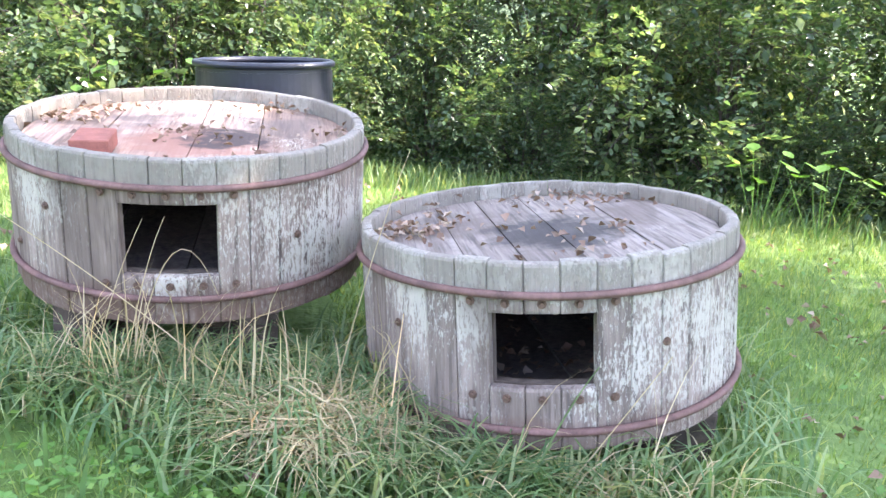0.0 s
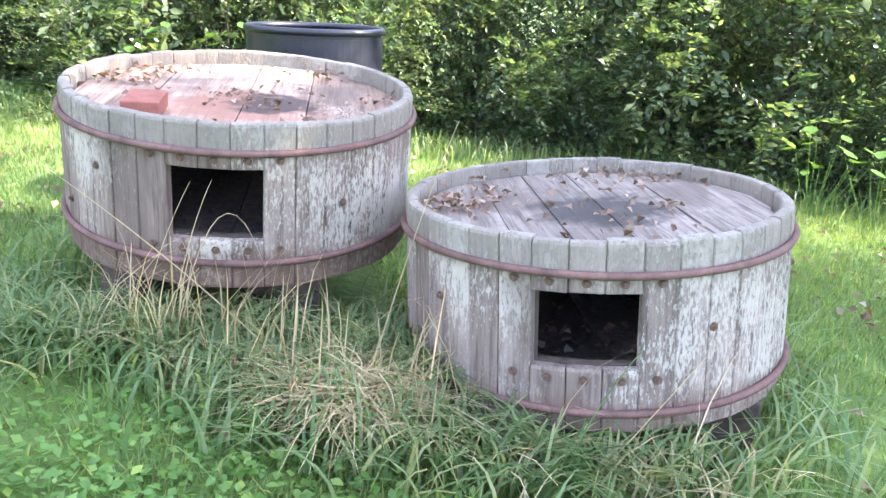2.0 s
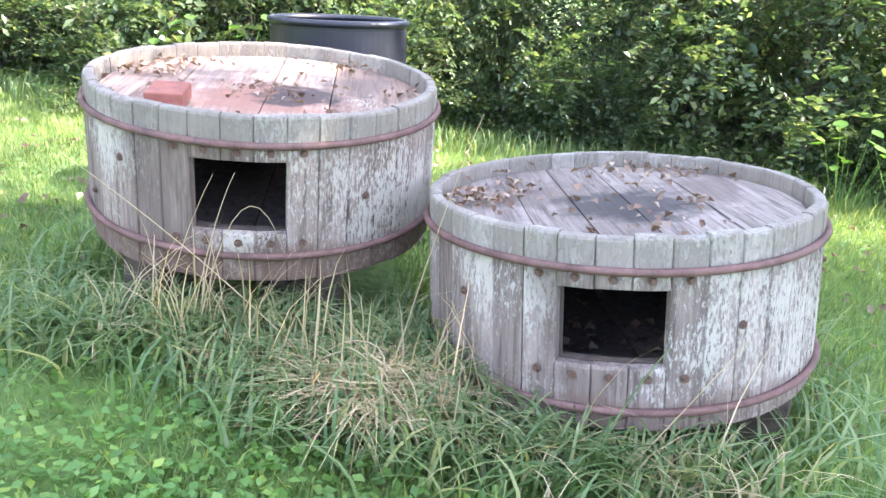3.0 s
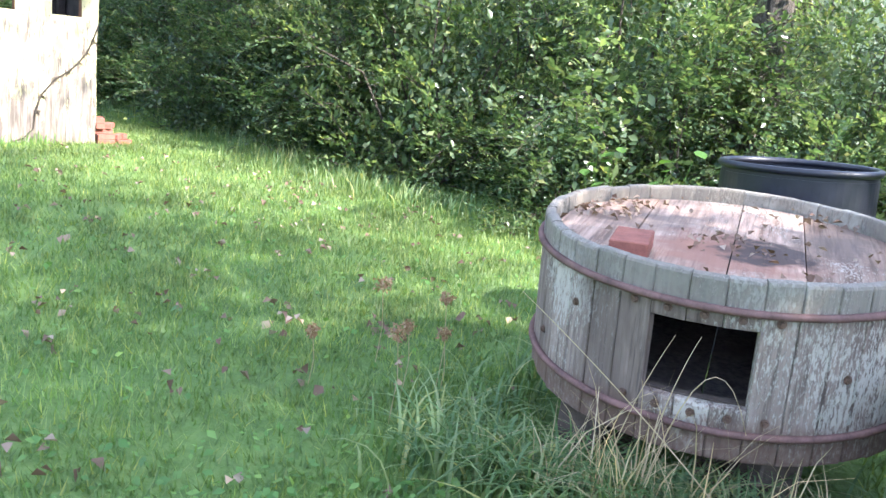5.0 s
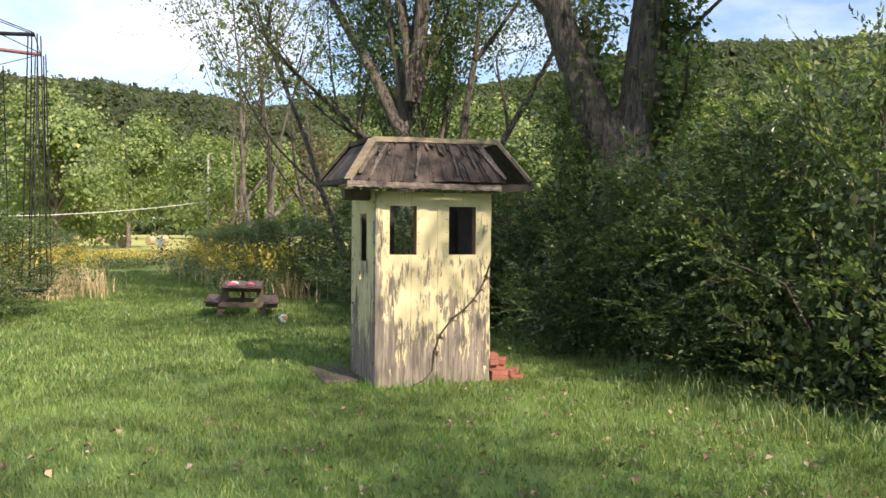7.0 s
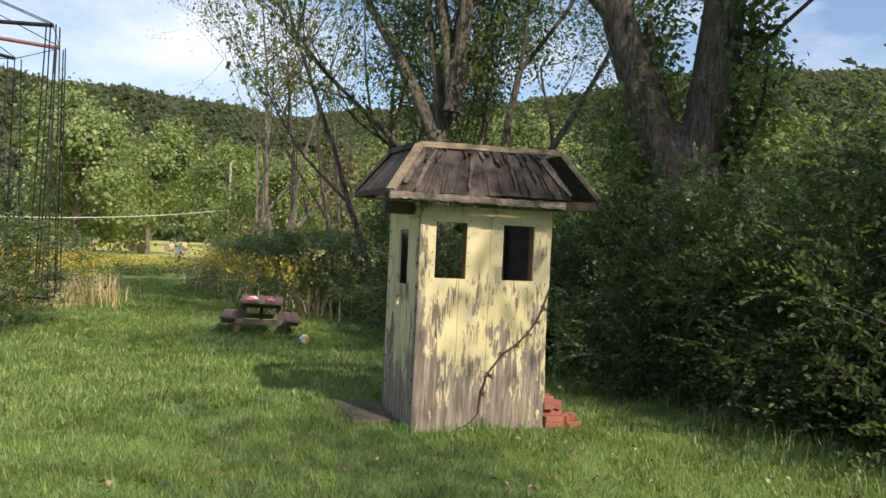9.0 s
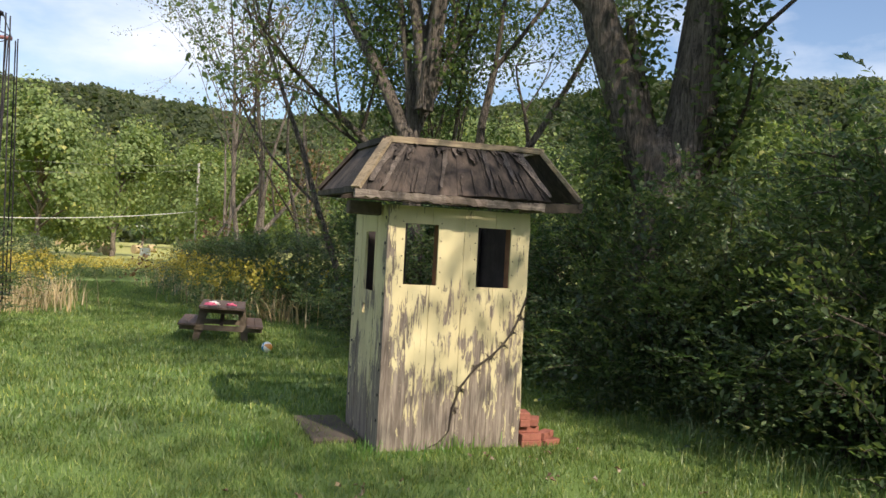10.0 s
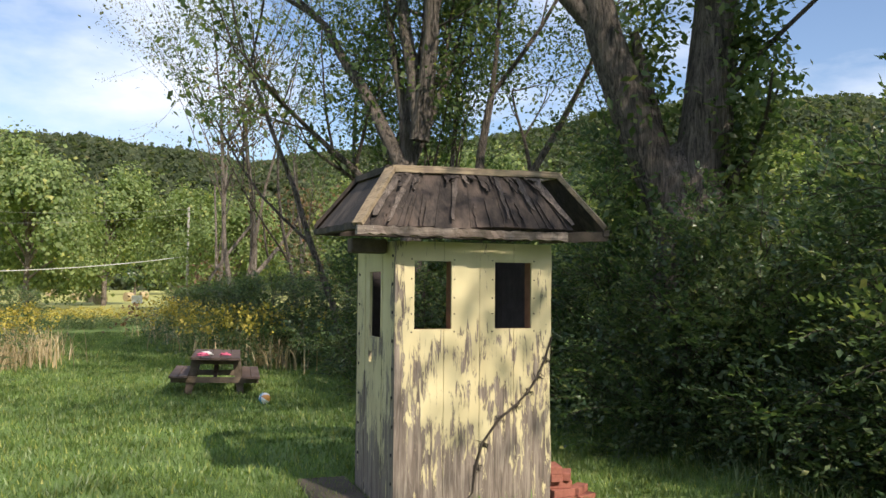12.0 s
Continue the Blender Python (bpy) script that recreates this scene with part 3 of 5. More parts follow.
def tree(seed, stems, leaves, leaf, spread, leaf_mat, bark_mat, label, group="", top=3, low_ivy=0, bole=()):
    """stems: (base, way, length, radius) of the main trunks, in the tree's own place; bole: the thick foot below the fork."""
    r = np.random.default_rng(seed)
    ob = thing("tree", Matrix(), label, "tree", group)
    out, tips = [], []
    for base, way, length, rad in stems:
        limbs(r, base, np.array(way) / np.linalg.norm(way), length, rad, 0, out, tips, 0.035 if rad > 0.3 else 0.06, top if length > 3.15 else 1)
    big = [q for q in out if q[0][1] > 0.05] + ([[(np.array(q), s) for q, s in bole]] if bole else [])
    small = [q for q in out if q[0][1] <= 0.05]
    me = mesh_of("trunk", *tubes(big, 12), bark_mat)
    me.shade_smooth()
    hang("trunk", me, ob)
    if small:
        tagged(hang("twig_tangle", mesh_of("twig_tangle", *tubes(small, 4), M["twig"]), ob), kind="stuff")
    if leaves:
        t = np.array(tips)
        pick = r.integers(0, len(t), leaves)
        c = t[pick] + r.normal(0, 1, (leaves, 3)) * spread
        if low_ivy:
            z = r.uniform(-0.2, 5.0, low_ivy)
            a = r.uniform(0, 6.28, low_ivy)
            b0, w0 = np.array(stems[-1][0]), np.array(stems[-1][1]) / np.linalg.norm(stems[-1][1])
            side = np.where(r.random(low_ivy) < 0.68, 1.0, -0.95)[:, None] * np.array([0.5, 0.33, 0])
            knot = 0.35 + 0.3 * np.abs(np.sin(2.3 * z + 1))
            c2 = b0 + w0 * z[:, None] + np.stack([np.cos(a), np.sin(a), 0 * a], 1) * (r.uniform(0.1, 1.0, low_ivy) * knot)[:, None] + side
            c = np.concatenate([c, c2])
        away = r.normal(0, 0.5, (len(c), 3)) + (0, 0, 0.8)
        hang("crown", mesh_of("crown", *leaf_arrays(c, away, leaf, leaf * 0.27, r), leaf_mat), ob)
    return ob


def stand(ob, x, y, s=1.0, turn=0.0):
    ob.matrix_world = pose(x, y, -0.05, 0, 0, turn) @ Matrix.Diagonal((s, s, s, 1))
    return ob


stand(tree(31, [((0, 0, -0.1), (0.0, 0.0, 1), 3.0, 0.36), ((-0.04, -0.03, 2.6), (-0.34, -0.23, 1), 6.2, 0.30), ((0.2, 0.14, 2.2), (0.42, 0.28, 1), 1.5, 0.10), ((0.1, 0.0, 3.8), (0.75, 0.45, 0.8), 4.0, 0.05), ((0.09, 0.06, 2.4), (0.03, 0.02, 1), 7.0, 0.36)], 28000, 0.13, 0.20, M["tree_leaf"], M["bark"],
           "massive old tree with forked furrowed grey trunk", top=3, low_ivy=6500, bole=(((0.02, 0, -0.2), 0.60), ((0, 0, 0.3), 0.48), ((0, 0, 1.0), 0.41), ((0, 0, 1.9), 0.38), ((0, 0, 2.6), 0.39), ((0, 0, 3.1), 0.37), ((0, 0, 3.5), 0.2), ((0, 0, 3.6), 0.03))), -10.12, 10.93)
stand(tree(36, [((0, 0, 0), (-0.02, 0, 1), 4.6, 0.24), ((0, 0.0, 3.1), (-0.50, -0.36, 1), 4.2, 0.15), ((0.0, 0, 4.2), (0.10, 0.08, 1), 4.5, 0.17), ((0, 0, 4.4), (-0.12, -0.08, 1), 4.5, 0.14)], 17000, 0.115, 0.17, M["tree_leaf"], M["bark"],
           "tall shade tree with several dark limbs behind the booth", top=3), -15.0, 10.6)
stand(tree(41, [((0, 0, 0), (0.12, 0.13, 1), 5.0, 0.13), ((0.25, 0.27, 2.2), (0.32, 0.36, 1), 4.0, 0.08)], 11000, 0.085, 0.34, M["tree_leaf"], M["bark"], "slender leaning tree with sparse leaves", top=3), -14.5, 11.2)
THIN = "slender sparse trees by the field path"
thin = tree(47, [((0, 0, 0), (-0.2, -0.12, 1), 7, 0.085), ((0.1, 0, 0), (0.02, 0.05, 1), 6.5, 0.07)], 7500, 0.095, 0.16, M["tree_leaf"], M["bark"], "thin dark-stemmed tree with airy foliage", THIN, top=2)
stand(thin, -18.6, 11.6)
stand(copy_thing(thin, Matrix()), -27.5, 15.6, 0.9, 100)
bare = tree(53, [((0, 0, 0), (-0.1, 0, 1), 8, 0.10), ((0, 0, 0), (0.2, 0.1, 1), 6.5, 0.08)], 4200, 0.11, 0.2, M["pale_leaf"], M["bark_pale"], "half-dead pale tree with bare branches", "half-dead trees", top=3)
stand(bare, -30, 14.5)
stand(copy_thing(bare, Matrix()), -41, 19.0, 1.05, 140)
stand(tree(59, [((0, 0, 0), (0.05, 0, 1), 5, 0.2)], 2600, 0.16, 0.4, M["rust_leaf"], M["bark_pale"], "broken tree trunk with browned leaves", top=2), -31.5, 15.8)
CLAD = "ivy-clad saplings behind the hedge"
clad = tree(67, [((0, 0, 0), (-0.03, 0, 1), 5.5, 0.08), ((0, 0, 0.4), (-0.18, 0.1, 1), 3.4, 0.05), ((0, 0, 0.6), (0.2, -0.08, 1), 3.3, 0.05), ((0, 0, 1.6), (0.15, 0.15, 1), 3.3, 0.04)], 15000, 0.095, 0.24, M["tree_leaf"], M["bark"], "leafy young tree rising behind the hedge", CLAD, top=2)
stand(clad, -16.2, 12.0, 1.0)
for x, y, s, a in ((-17.8, 12.6, 0.85, 70), (-12.6, 13.4, 0.6, 160)):
    stand(copy_thing(clad, Matrix()), x, y, s, a)
# added trees, never in view, that shade the tubs, hedge and near lawn
SHADE = "shade trees behind the hedge"
shade = tree(61, [((0, 0, 0), (0.05, 0, 1), 5.0, 0.2), ((0.1, 0, 1.5), (-0.5, 0.1, 1), 3.6, 0.12)], 23000, 0.14, 0.38, M["tree_leaf"], M["bark"], "out-of-view leafy tree added to cast shade", SHADE, top=3)
stand(shade, 5.3, 2.0, 1.05, 200)
for x, y, s, a in ((5.8, 13.5, 0.7, 120), (6.4, 4.9, 0.7, 80), (8.8, 0.9, 1.05, 250)):
    stand(copy_thing(shade, Matrix()), x, y, s, a)
# high crown added above the view to shade booth, hedge and table lawn
stand(tree(63, [((0, 0, 6.2), (0.05, 0.02, 1), 3.4, 0.13), ((0, 0, 6.0), (-0.8, -0.5, 0.8), 3.3, 0.09), ((0, 0, 6.1), (0.5, -0.3, 0.9), 3.3, 0.08)], 14000, 0.14, 0.40, M["tree_leaf"], M["bark"],
           "unseen tall tree, high leafy crown added to cast shade", top=2, bole=(((0, 0, -0.2), 0.26), ((0.02, 0, 1.5), 0.2), ((0, 0.02, 4.2), 0.17), ((0, 0, 6.5), 0.14))), -2.0, 9.3)


def far_tree(seed, h, w, n, leaf, leaf_mat, label, group):
    r = np.random.default_rng(seed)
    ob = thing("tree", Matrix(), label, "tree", group)
    m = 46
    a, z = r.uniform(0, 6.28, m), r.uniform(0.16, 1, m)
    rad = np.sqrt(np.clip(np.sin(np.pi * np.clip(z * 0.86 + 0.1, 0, 1)), 0.02, 1)) * r.uniform(0.35, 1.0, m)
    c = np.stack([np.cos(a) * rad * w, np.sin(a) * rad * w, z * h], 1)
    pick = r.integers(0, m, n)
    p = c[pick] + r.normal(0, 1, (n, 3)) * (0.13 * w, 0.13 * w, 0.06 * h)
    away = (p - (0, 0, h * 0.4)) / (w, w, h) + (0, 0, 0.3)
    hang("crown", mesh_of("crown", *leaf_arrays(p, away, leaf, leaf * 0.42, r), leaf_mat), ob)
    paths = [[((0, 0, -0.2), h * 0.022), ((0.02 * h, 0, h * 0.5), h * 0.014), ((0, 0.02 * h, h * 0.9), h * 0.004)]]
    paths += [[((0.01 * h, 0, q[2] * 0.55), h * 0.008), (q * (0.5, 0.5, 0.85), h * 0.005), (q, h * 0.002)] for q in c[::3]]
    hang("trunk", mesh_of("trunk", *tubes(paths, 5), M["bark_pale"]), ob)
    return ob


FAR = "trees at the far side of the field"
fars = [far_tree(71, 13, 5.0, 4200, 0.5, M["far_leaf"], "rounded green field-side tree", FAR),
        far_tree(72, 15, 4.4, 3800, 0.5, M["pale_leaf"], "pale airy field-side tree", FAR),
        far_tree(73, 11, 4.6, 4600, 0.5, M["hedge"], "dark green field-side tree", FAR)]
fresh = [True] * 3
r0 = random.Random(11)


def plant_far(k, x, y, s):
    if fresh[k]:
        fresh[k], ob = False, fars[k]
    else:
        ob = copy_thing(fars[k], Matrix())
    stand(ob, x, y, s, r0.uniform(0, 360))


MID = "trees by the hay field"
mid = far_tree(75, 10.5, 4.6, 17000, 0.27, M["far_leaf"], "broad light green tree by the hay field", MID)
stand(mid, -62, 15.5, 1.0, 20)
for x, y, s, q in ((-72, 23.5, 1.0, 140), (-56, 24.5, 0.75, 250), (-48, 23.0, 0.6, 80), (-28, 25, 0.64, 10), (-21, 27, 0.6, 200), (-34, 23, 0.6, 300), (-16, 30, 0.5, 45), (-24, 36, 0.72, 120), (-38, 30, 0.8, 60), (-15, 22, 0.42, 150), (-8.6, 16.5, 0.46, 40), (-12.2, 17.4, 0.44, 220), (-6.4, 14.6, 0.42, 130), (-17.5, 19.0, 0.42, 330)):
    stand(copy_thing(mid, Matrix()), x, y, s, q)
for i in range(26):
    b = math.radians(112 + i * 3.1 + r0.uniform(-0.8, 0.8))
    d = r0.uniform(130, 200)
    plant_far((0, 2, 1, 0, 2)[i % 5], -4 + d * math.cos(b), 3 + d * math.sin(b), r0.uniform(0.9, 1.35))
for i in range(12):
    b = math.radians(100 + i * 4.4 + r0.uniform(-1, 1))
    d = r0.uniform(38, 70)
    plant_far((0, 2, 1)[i % 3], -4 + d * math.cos(b), 3 + d * math.sin(b), r0.uniform(0.38, 0.62))

# ---- the two tubs ----
STAVES = 39


def stave(r_bottom, r_top, height, a0, a1, z0, z1, thick=0.042, raw=0.0):
    """One barrel stave between two angles and two heights, with worn outer corners."""
    bm = bmesh.new()
    g, ch = 0.0009, 0.004
    levels = [(z0, 0.003), (z0 + 0.01, 0), (z1 - 0.012, 0), (z1 - 0.003, 0.004), (z1, 0.012)]
    rings = []
    for z, inset in levels:
        ro = r_bottom + (r_top - r_bottom) * z / height - inset + raw
        ri = ro - thick + inset * 1.6
        ga, ca = g / ro, ch / ro
        ring = [(ri, a0 + ga), (ro - ch, a0 + ga), (ro, a0 + ga + ca), (ro, a1 - ga - ca), (ro - ch, a1 - ga), (ri, a1 - ga)]
        rings.append([bm.verts.new((q * math.cos(a), q * math.sin(a), z)) for q, a in ring])
    for p, q in zip(rings, rings[1:]):
        for i in range(6):
            j = (i + 1) % 6
            bm.faces.new((p[i], p[j], q[j], q[i]))
    bm.faces.new(rings[0][::-1]), bm.faces.new(rings[-1])
    return bm


def ring_iron(radius, z, tube, wobble=0.0):
    bm = bmesh.new()
    n, k = 96, 8
    vs = []
    for i in range(n):
        a = 2 * math.pi * i / n
        zz = z + wobble * math.sin(2 * a + 1)
        vs.append([bm.verts.new(((radius + tube * math.cos(b)) * math.cos(a), (radius + tube * math.cos(b)) * math.sin(a), zz + tube * math.sin(b))) for b in [2 * math.pi * j / k for j in range(k)]])
    for i in range(n):
        for j in range(k):
            bm.faces.new((vs[i][j], vs[(i + 1) % n][j], vs[(i + 1) % n][(j + 1) % k], vs[i][(j + 1) % k]))
    return bm


def round_boards(owner, name, radius, z, thick, edges, material, turn):
    """Boards laid side by side and cut to a circle."""
    for x0, x1 in zip(edges, edges[1:]):
        x0, x1 = max(x0, -radius * 0.995), min(x1, radius * 0.995)
        xs = [x0 + 0.0025 + (x1 - x0 - 0.005) * i / 6 for i in range(7)]
        top = [(x, math.sqrt(max(radius ** 2 - x * x, 0))) for x in xs]
        out = top + [(x, -y) for x, y in reversed(top)]
        bm = bmesh.new()
        dz = random.uniform(-0.004, 0.004)
        a = [bm.verts.new((x, y, z + dz)) for x, y in out]
        b = [bm.verts.new((x, y, z - thick)) for x, y in out]
        bm.faces.new(a), bm.faces.new(b[::-1])
        for i in range(len(a)):
            j = (i + 1) % len(a)
            bm.faces.new((a[i], a[j], b[j], b[i]))
        ob = part(name, bm, material, owner)
        ob.matrix_basis = pose(0, 0, 0, 0, 0, turn)


def bolt_mesh():
    bm = bmesh.new()
    bmesh.ops.create_cone(bm, cap_ends=True, segments=8, radius1=0.011, radius2=0.008, depth=0.012, matrix=Matrix.Translation((0, 0, 0.006)))
    bmesh.ops.create_cone(bm, cap_ends=True, segments=10, radius1=0.015, radius2=0.015, depth=0.003, matrix=Matrix.Translation((0, 0, 0.0015)))
    me = bpy.data.meshes.new("bolt")
    bm.to_mesh(me)
    bm.free()
    me.materials.append(M["bolt"])
    return me


BOLT = bolt_mesh()


def make_tub(top, nx, ny, r_top, r_bottom, height, hoops, door, door_z, wood, deck, label, seams, deck_turn, odd_bolts):
    n = Vector((nx, ny, 1)).normalized()
    u = Vector((0, 1, 0)).cross(n).normalized()
    v = n.cross(u)
    base = Vector(top) - n * height
    m = Matrix(((u.x, v.x, n.x, base.x), (u.y, v.y, n.y, base.y), (u.z, v.z, n.z, base.z), (0, 0, 0, 1)))
    tub = thing("wooden_tub", m, label, "tub", "cut-down wooden tubs")
    step = 2 * math.pi / STAVES
    start = math.radians(door) - 1.5 * step
    z0, z1 = door_z
    for i in range(STAVES):
        a = start + i * step
        hgt = height + random.uniform(-0.006, 0.004)
        raw = random.uniform(-0.003, 0.003)
        if i < 3:
            part("stave", stave(r_bottom, r_top, height, a, a + step, 0, z0, raw=raw), wood, tub)
            part("stave", stave(r_bottom, r_top, height, a, a + step, z1, hgt, raw=raw), wood, tub)
        else:
            part("stave", stave(r_bottom, r_top, height, a, a + step, random.uniform(-0.004, 0.004), hgt, raw=raw), wood, tub)
    for z in hoops:
        rr = r_bottom + (r_top - r_bottom) * z / height
        part("hoop", ring_iron(rr + 0.010, z, 0.0135, 0.004), M["hoop"], tub, "rusty round iron hoop", True)
    round_boards(tub, "deck_board", r_top - 0.051, height - 0.062, 0.03, seams, deck, deck_turn)
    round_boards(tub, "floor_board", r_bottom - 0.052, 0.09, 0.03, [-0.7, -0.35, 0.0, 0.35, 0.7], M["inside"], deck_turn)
    bm = bmesh.new()
    bmesh.ops.create_cone(bm, cap_ends=False, segments=64, radius1=r_bottom - 0.056, radius2=r_top - 0.056, depth=height - 0.20, matrix=Matrix.Translation((0, 0, height / 2)))
    gap = [f for f in bm.faces if abs((math.atan2(f.calc_center_median().y, f.calc_center_median().x) - math.radians(door) + math.pi) % (2 * math.pi) - math.pi) < 1.7 * step]
    bmesh.ops.delete(bm, geom=gap, context="FACES")
    part("lining", bm, M["inside"], tub, "dark inner face")
    # frame rails above and below the doorway, behind the cut staves
    for zz in (z0 - 0.035, z1 + 0.005):
        bm = bmesh.new()
        for i in range(6):
            a0 = start - step + i * step * 5 / 6
            a1 = a0 + step * 5 / 6
            ri = r_bottom - 0.085
            q = [(ri, a0), (ri + 0.033, a0), (ri + 0.033, a1), (ri, a1)]
            lo = [bm.verts.new((r * math.cos(a), r * math.sin(a), zz)) for r, a in q]
            hi = [bm.verts.new((r * math.cos(a), r * math.sin(a), zz + 0.035)) for r, a in q]
            bm.faces.new(lo[::-1]), bm.faces.new(hi)
            for k in range(4):
                bm.faces.new((lo[k], lo[(k + 1) % 4], hi[(k + 1) % 4], hi[k]))
        part("frame_rail", bm, M["block"], tub, "inner wooden rail of the doorway")
    spots = [(start + (k - 0.5) * step, zz) for k in range(5) for zz in (z0 - 0.034, z1 + 0.034)]
    spots += [(math.radians(a), z) for a, z in odd_bolts]
    for a, z in spots:
        rr = r_bottom + (r_top - r_bottom) * z / height + 0.001
        ob = hang("bolt", BOLT, tub, "rusty bolt head")
        ob.matrix_basis = Matrix.Translation((rr * math.cos(a), rr * math.sin(a), z)) @ Matrix.Rotation(a, 4, "Z") @ Matrix.Rotation(math.pi / 2, 4, "Y")
    return tub, m


TUB_A, MA = make_tub((-1.101, 3.855, 0.962), -0.027, -0.092, 0.700, 0.708, 0.610, (0.105, 0.513), -83.5, (0.182, 0.448), M["stave_a"], M["deck_a"],
                     "weathered grey wooden tub on blocks, warm stained top", [-0.7, -0.34, 0.02, 0.27, 0.7], 8, ((-45, 0.30), (-122, 0.39), (-140, 0.2)))
TUB_B, MB = make_tub((0.33, 3.441, 0.767), -0.134, 0.014, 0.698, 0.708, 0.619, (0.072, 0.519), -99.3, (0.209, 0.455), M["stave_b"], M["deck_b"],
                     "silver-grey wooden tub sunk in tall grass", [-0.7, -0.36, -0.17, 0.03, 0.30, 0.7], 6, ((-66, 0.33), (-143, 0.36), (-20, 0.41)))
for tb, mm, a, r, hh in ((TUB_A, MA, -60, 0.5, 0.34), (TUB_A, MA, -125, 0.5, 0.31), (TUB_A, MA, 60, 0.5, 0.40), (TUB_A, MA, 130, 0.5, 0.37), (TUB_B, MB, -38, 0.52, 0.2), (TUB_B, MB, 40, 0.5, 0.2), (TUB_B, MB, 180, 0.3, 0.1)):
    c = mm @ Vector((r * math.cos(math.radians(a)), r * math.sin(math.radians(a)), 0))
    bm = box(bmesh.new(), -0.16, 0.16, -0.09, 0.09, -0.05, c.z - 0.012, bevel=0.008)
    ob = part("support_block", bm, M["block"])
    ob.matrix_world = pose(c.x, c.y, 0, 0, 0, a + 20)
    tagged(ob, "old dark timber block under a wooden tub", "block", "support blocks")


def litter(name, m, places, size, label, material=None):
    """Curled dead leaves lying on a surface."""
    r = np.random.default_rng(len(places))
    p = np.array([tuple(m @ Vector(q)) for q in places])
    v, f = leaf_arrays(p, np.zeros((len(p), 3)) + (0, 0, 1.2), size, size * 0.36, r, 0.7)
    tagged(hang(name, mesh_of(name, v, f, material or M["leaf_dead"])), label, "leaves", kind="stuff")


def deck_spots(seed, groups, z):
    r = np.random.default_rng(seed)
    out = []
    for x, y, s, n in groups:
        for _ in range(n):
            q = np.array([x, y]) + r.normal(0, s, 2)
            d = np.hypot(*q)
            if d > 0.625:
                q *= 0.625 / d
            out.append((q[0], q[1], z + 0.012 + r.uniform(0, 0.012)))
    return out


litter("dead_leaves", MA, deck_spots(1, [(-0.50, 0.05, 0.09, 55), (-0.45, 0.32, 0.08, 30), (0.05, -0.12, 0.13, 45), (0.55, 0.1, 0.05, 14), (0.2, 0.5, 0.12, 18), (0, 0, 0.35, 35)], 0.55), 0.036, "scattered dead leaves on the tub top")
litter("dead_leaves", MB, deck_spots(2, [(-0.50, 0.0, 0.09, 70), (-0.42, 0.2, 0.1, 30), (0.2, 0.50, 0.14, 50), (0.12, -0.28, 0.12, 22), (0.25, -0.05, 0.06, 12), (0, 0, 0.35, 45)], 0.56), 0.042, "curled brown leaves on the tub top")


litter("dead_leaves", MB, deck_spots(4, [(-0.15, -0.25, 0.2, 60), (0, 0, 0.3, 60)], 0.085), 0.045, "dead leaves and chaff on the tub floor")


def make_brick(m, label, group=""):
    bm = box(bmesh.new(), -0.1, 0.1, -0.047, 0.047, 0, 0.06, bevel=0.004)
    ob = part("brick", bm, M["brick"])
    ob.matrix_world = m
    return tagged(ob, label, "brick", group)


make_brick(MA @ pose(-0.255, -0.42, 0.552, 0, 0, 100) @ Matrix.Diagonal((1.0, 1.42, 1.05, 1)), "single red brick lying on the tub top")


def make_drum():
    d = thing("plastic_drum", pose(-0.97, 5.16, 0.03, 0, -4, 0) @ Matrix.Diagonal((1, 1, 1.055, 1)), "large open black plastic drum behind the tub", "drum")
    bm = bmesh.new()
    prof = [(0.355, 0), (0.375, 0.03), (0.378, 0.30), (0.388, 0.33), (0.378, 0.36), (0.378, 0.70), (0.388, 0.73), (0.378, 0.76), (0.376, 1.0), (0.36, 1.0), (0.355, 0.05), (0.0, 0.045)]
    vs = [[bm.verts.new((r * math.cos(a), r * math.sin(a), z)) for a in [2 * math.pi * i / 64 for i in range(64)]] for r, z in prof[:-1]]
    for p, q in zip(vs, vs[1:]):
        for i in range(64):
            bm.faces.new((p[i], p[(i + 1) % 64], q[(i + 1) % 64], q[i]))
    bm.faces.new(vs[-1]), bm.faces.new(vs[0][::-1])
    part("body", bm, M["drum"], d, smooth=False)
    part("rim", ring_iron(0.376, 1.035, 0.018), M["drum"], d, "rolled black rim", True)
    bm = bmesh.new()
    bmesh.ops.create_cone(bm, cap_ends=False, segments=64, radius1=0.372, radius2=0.372, depth=0.04, matrix=Matrix.Translation((0, 0, 1.01)))
    part("collar", bm, M["drum"], d, smooth=True)


make_drum()

# ---- the booth ----
BOOTH = Matrix.Translation((-9.005, 5.712, 0)) @ Matrix.Rotation(math.radians(70.3), 4, "Z")
booth = thing("guard_booth", BOOTH, "small square booth with peeling yellow paint and rotten roof", "booth")
W, D, H, T = 1.28, 1.10, 2.04, 0.022
S = [0, 0.385, 0.675, 0.96, 1.28]
WIN = [(0.15, 0.445), (0.80, 1.11)]
ZB, ZT = 1.385, 1.895


def wavy(x, z0, z1, amp=0.004, n=5):
    return [(x + random.uniform(-amp, amp), z0 + (z1 - z0) * (i + 0.5) / n) for i in range(n)]


def board(owner, name, outline, m, material, thick=T):
    ob = part(name, prism(outline, thick), material, owner)
    ob.matrix_basis = m
    return ob


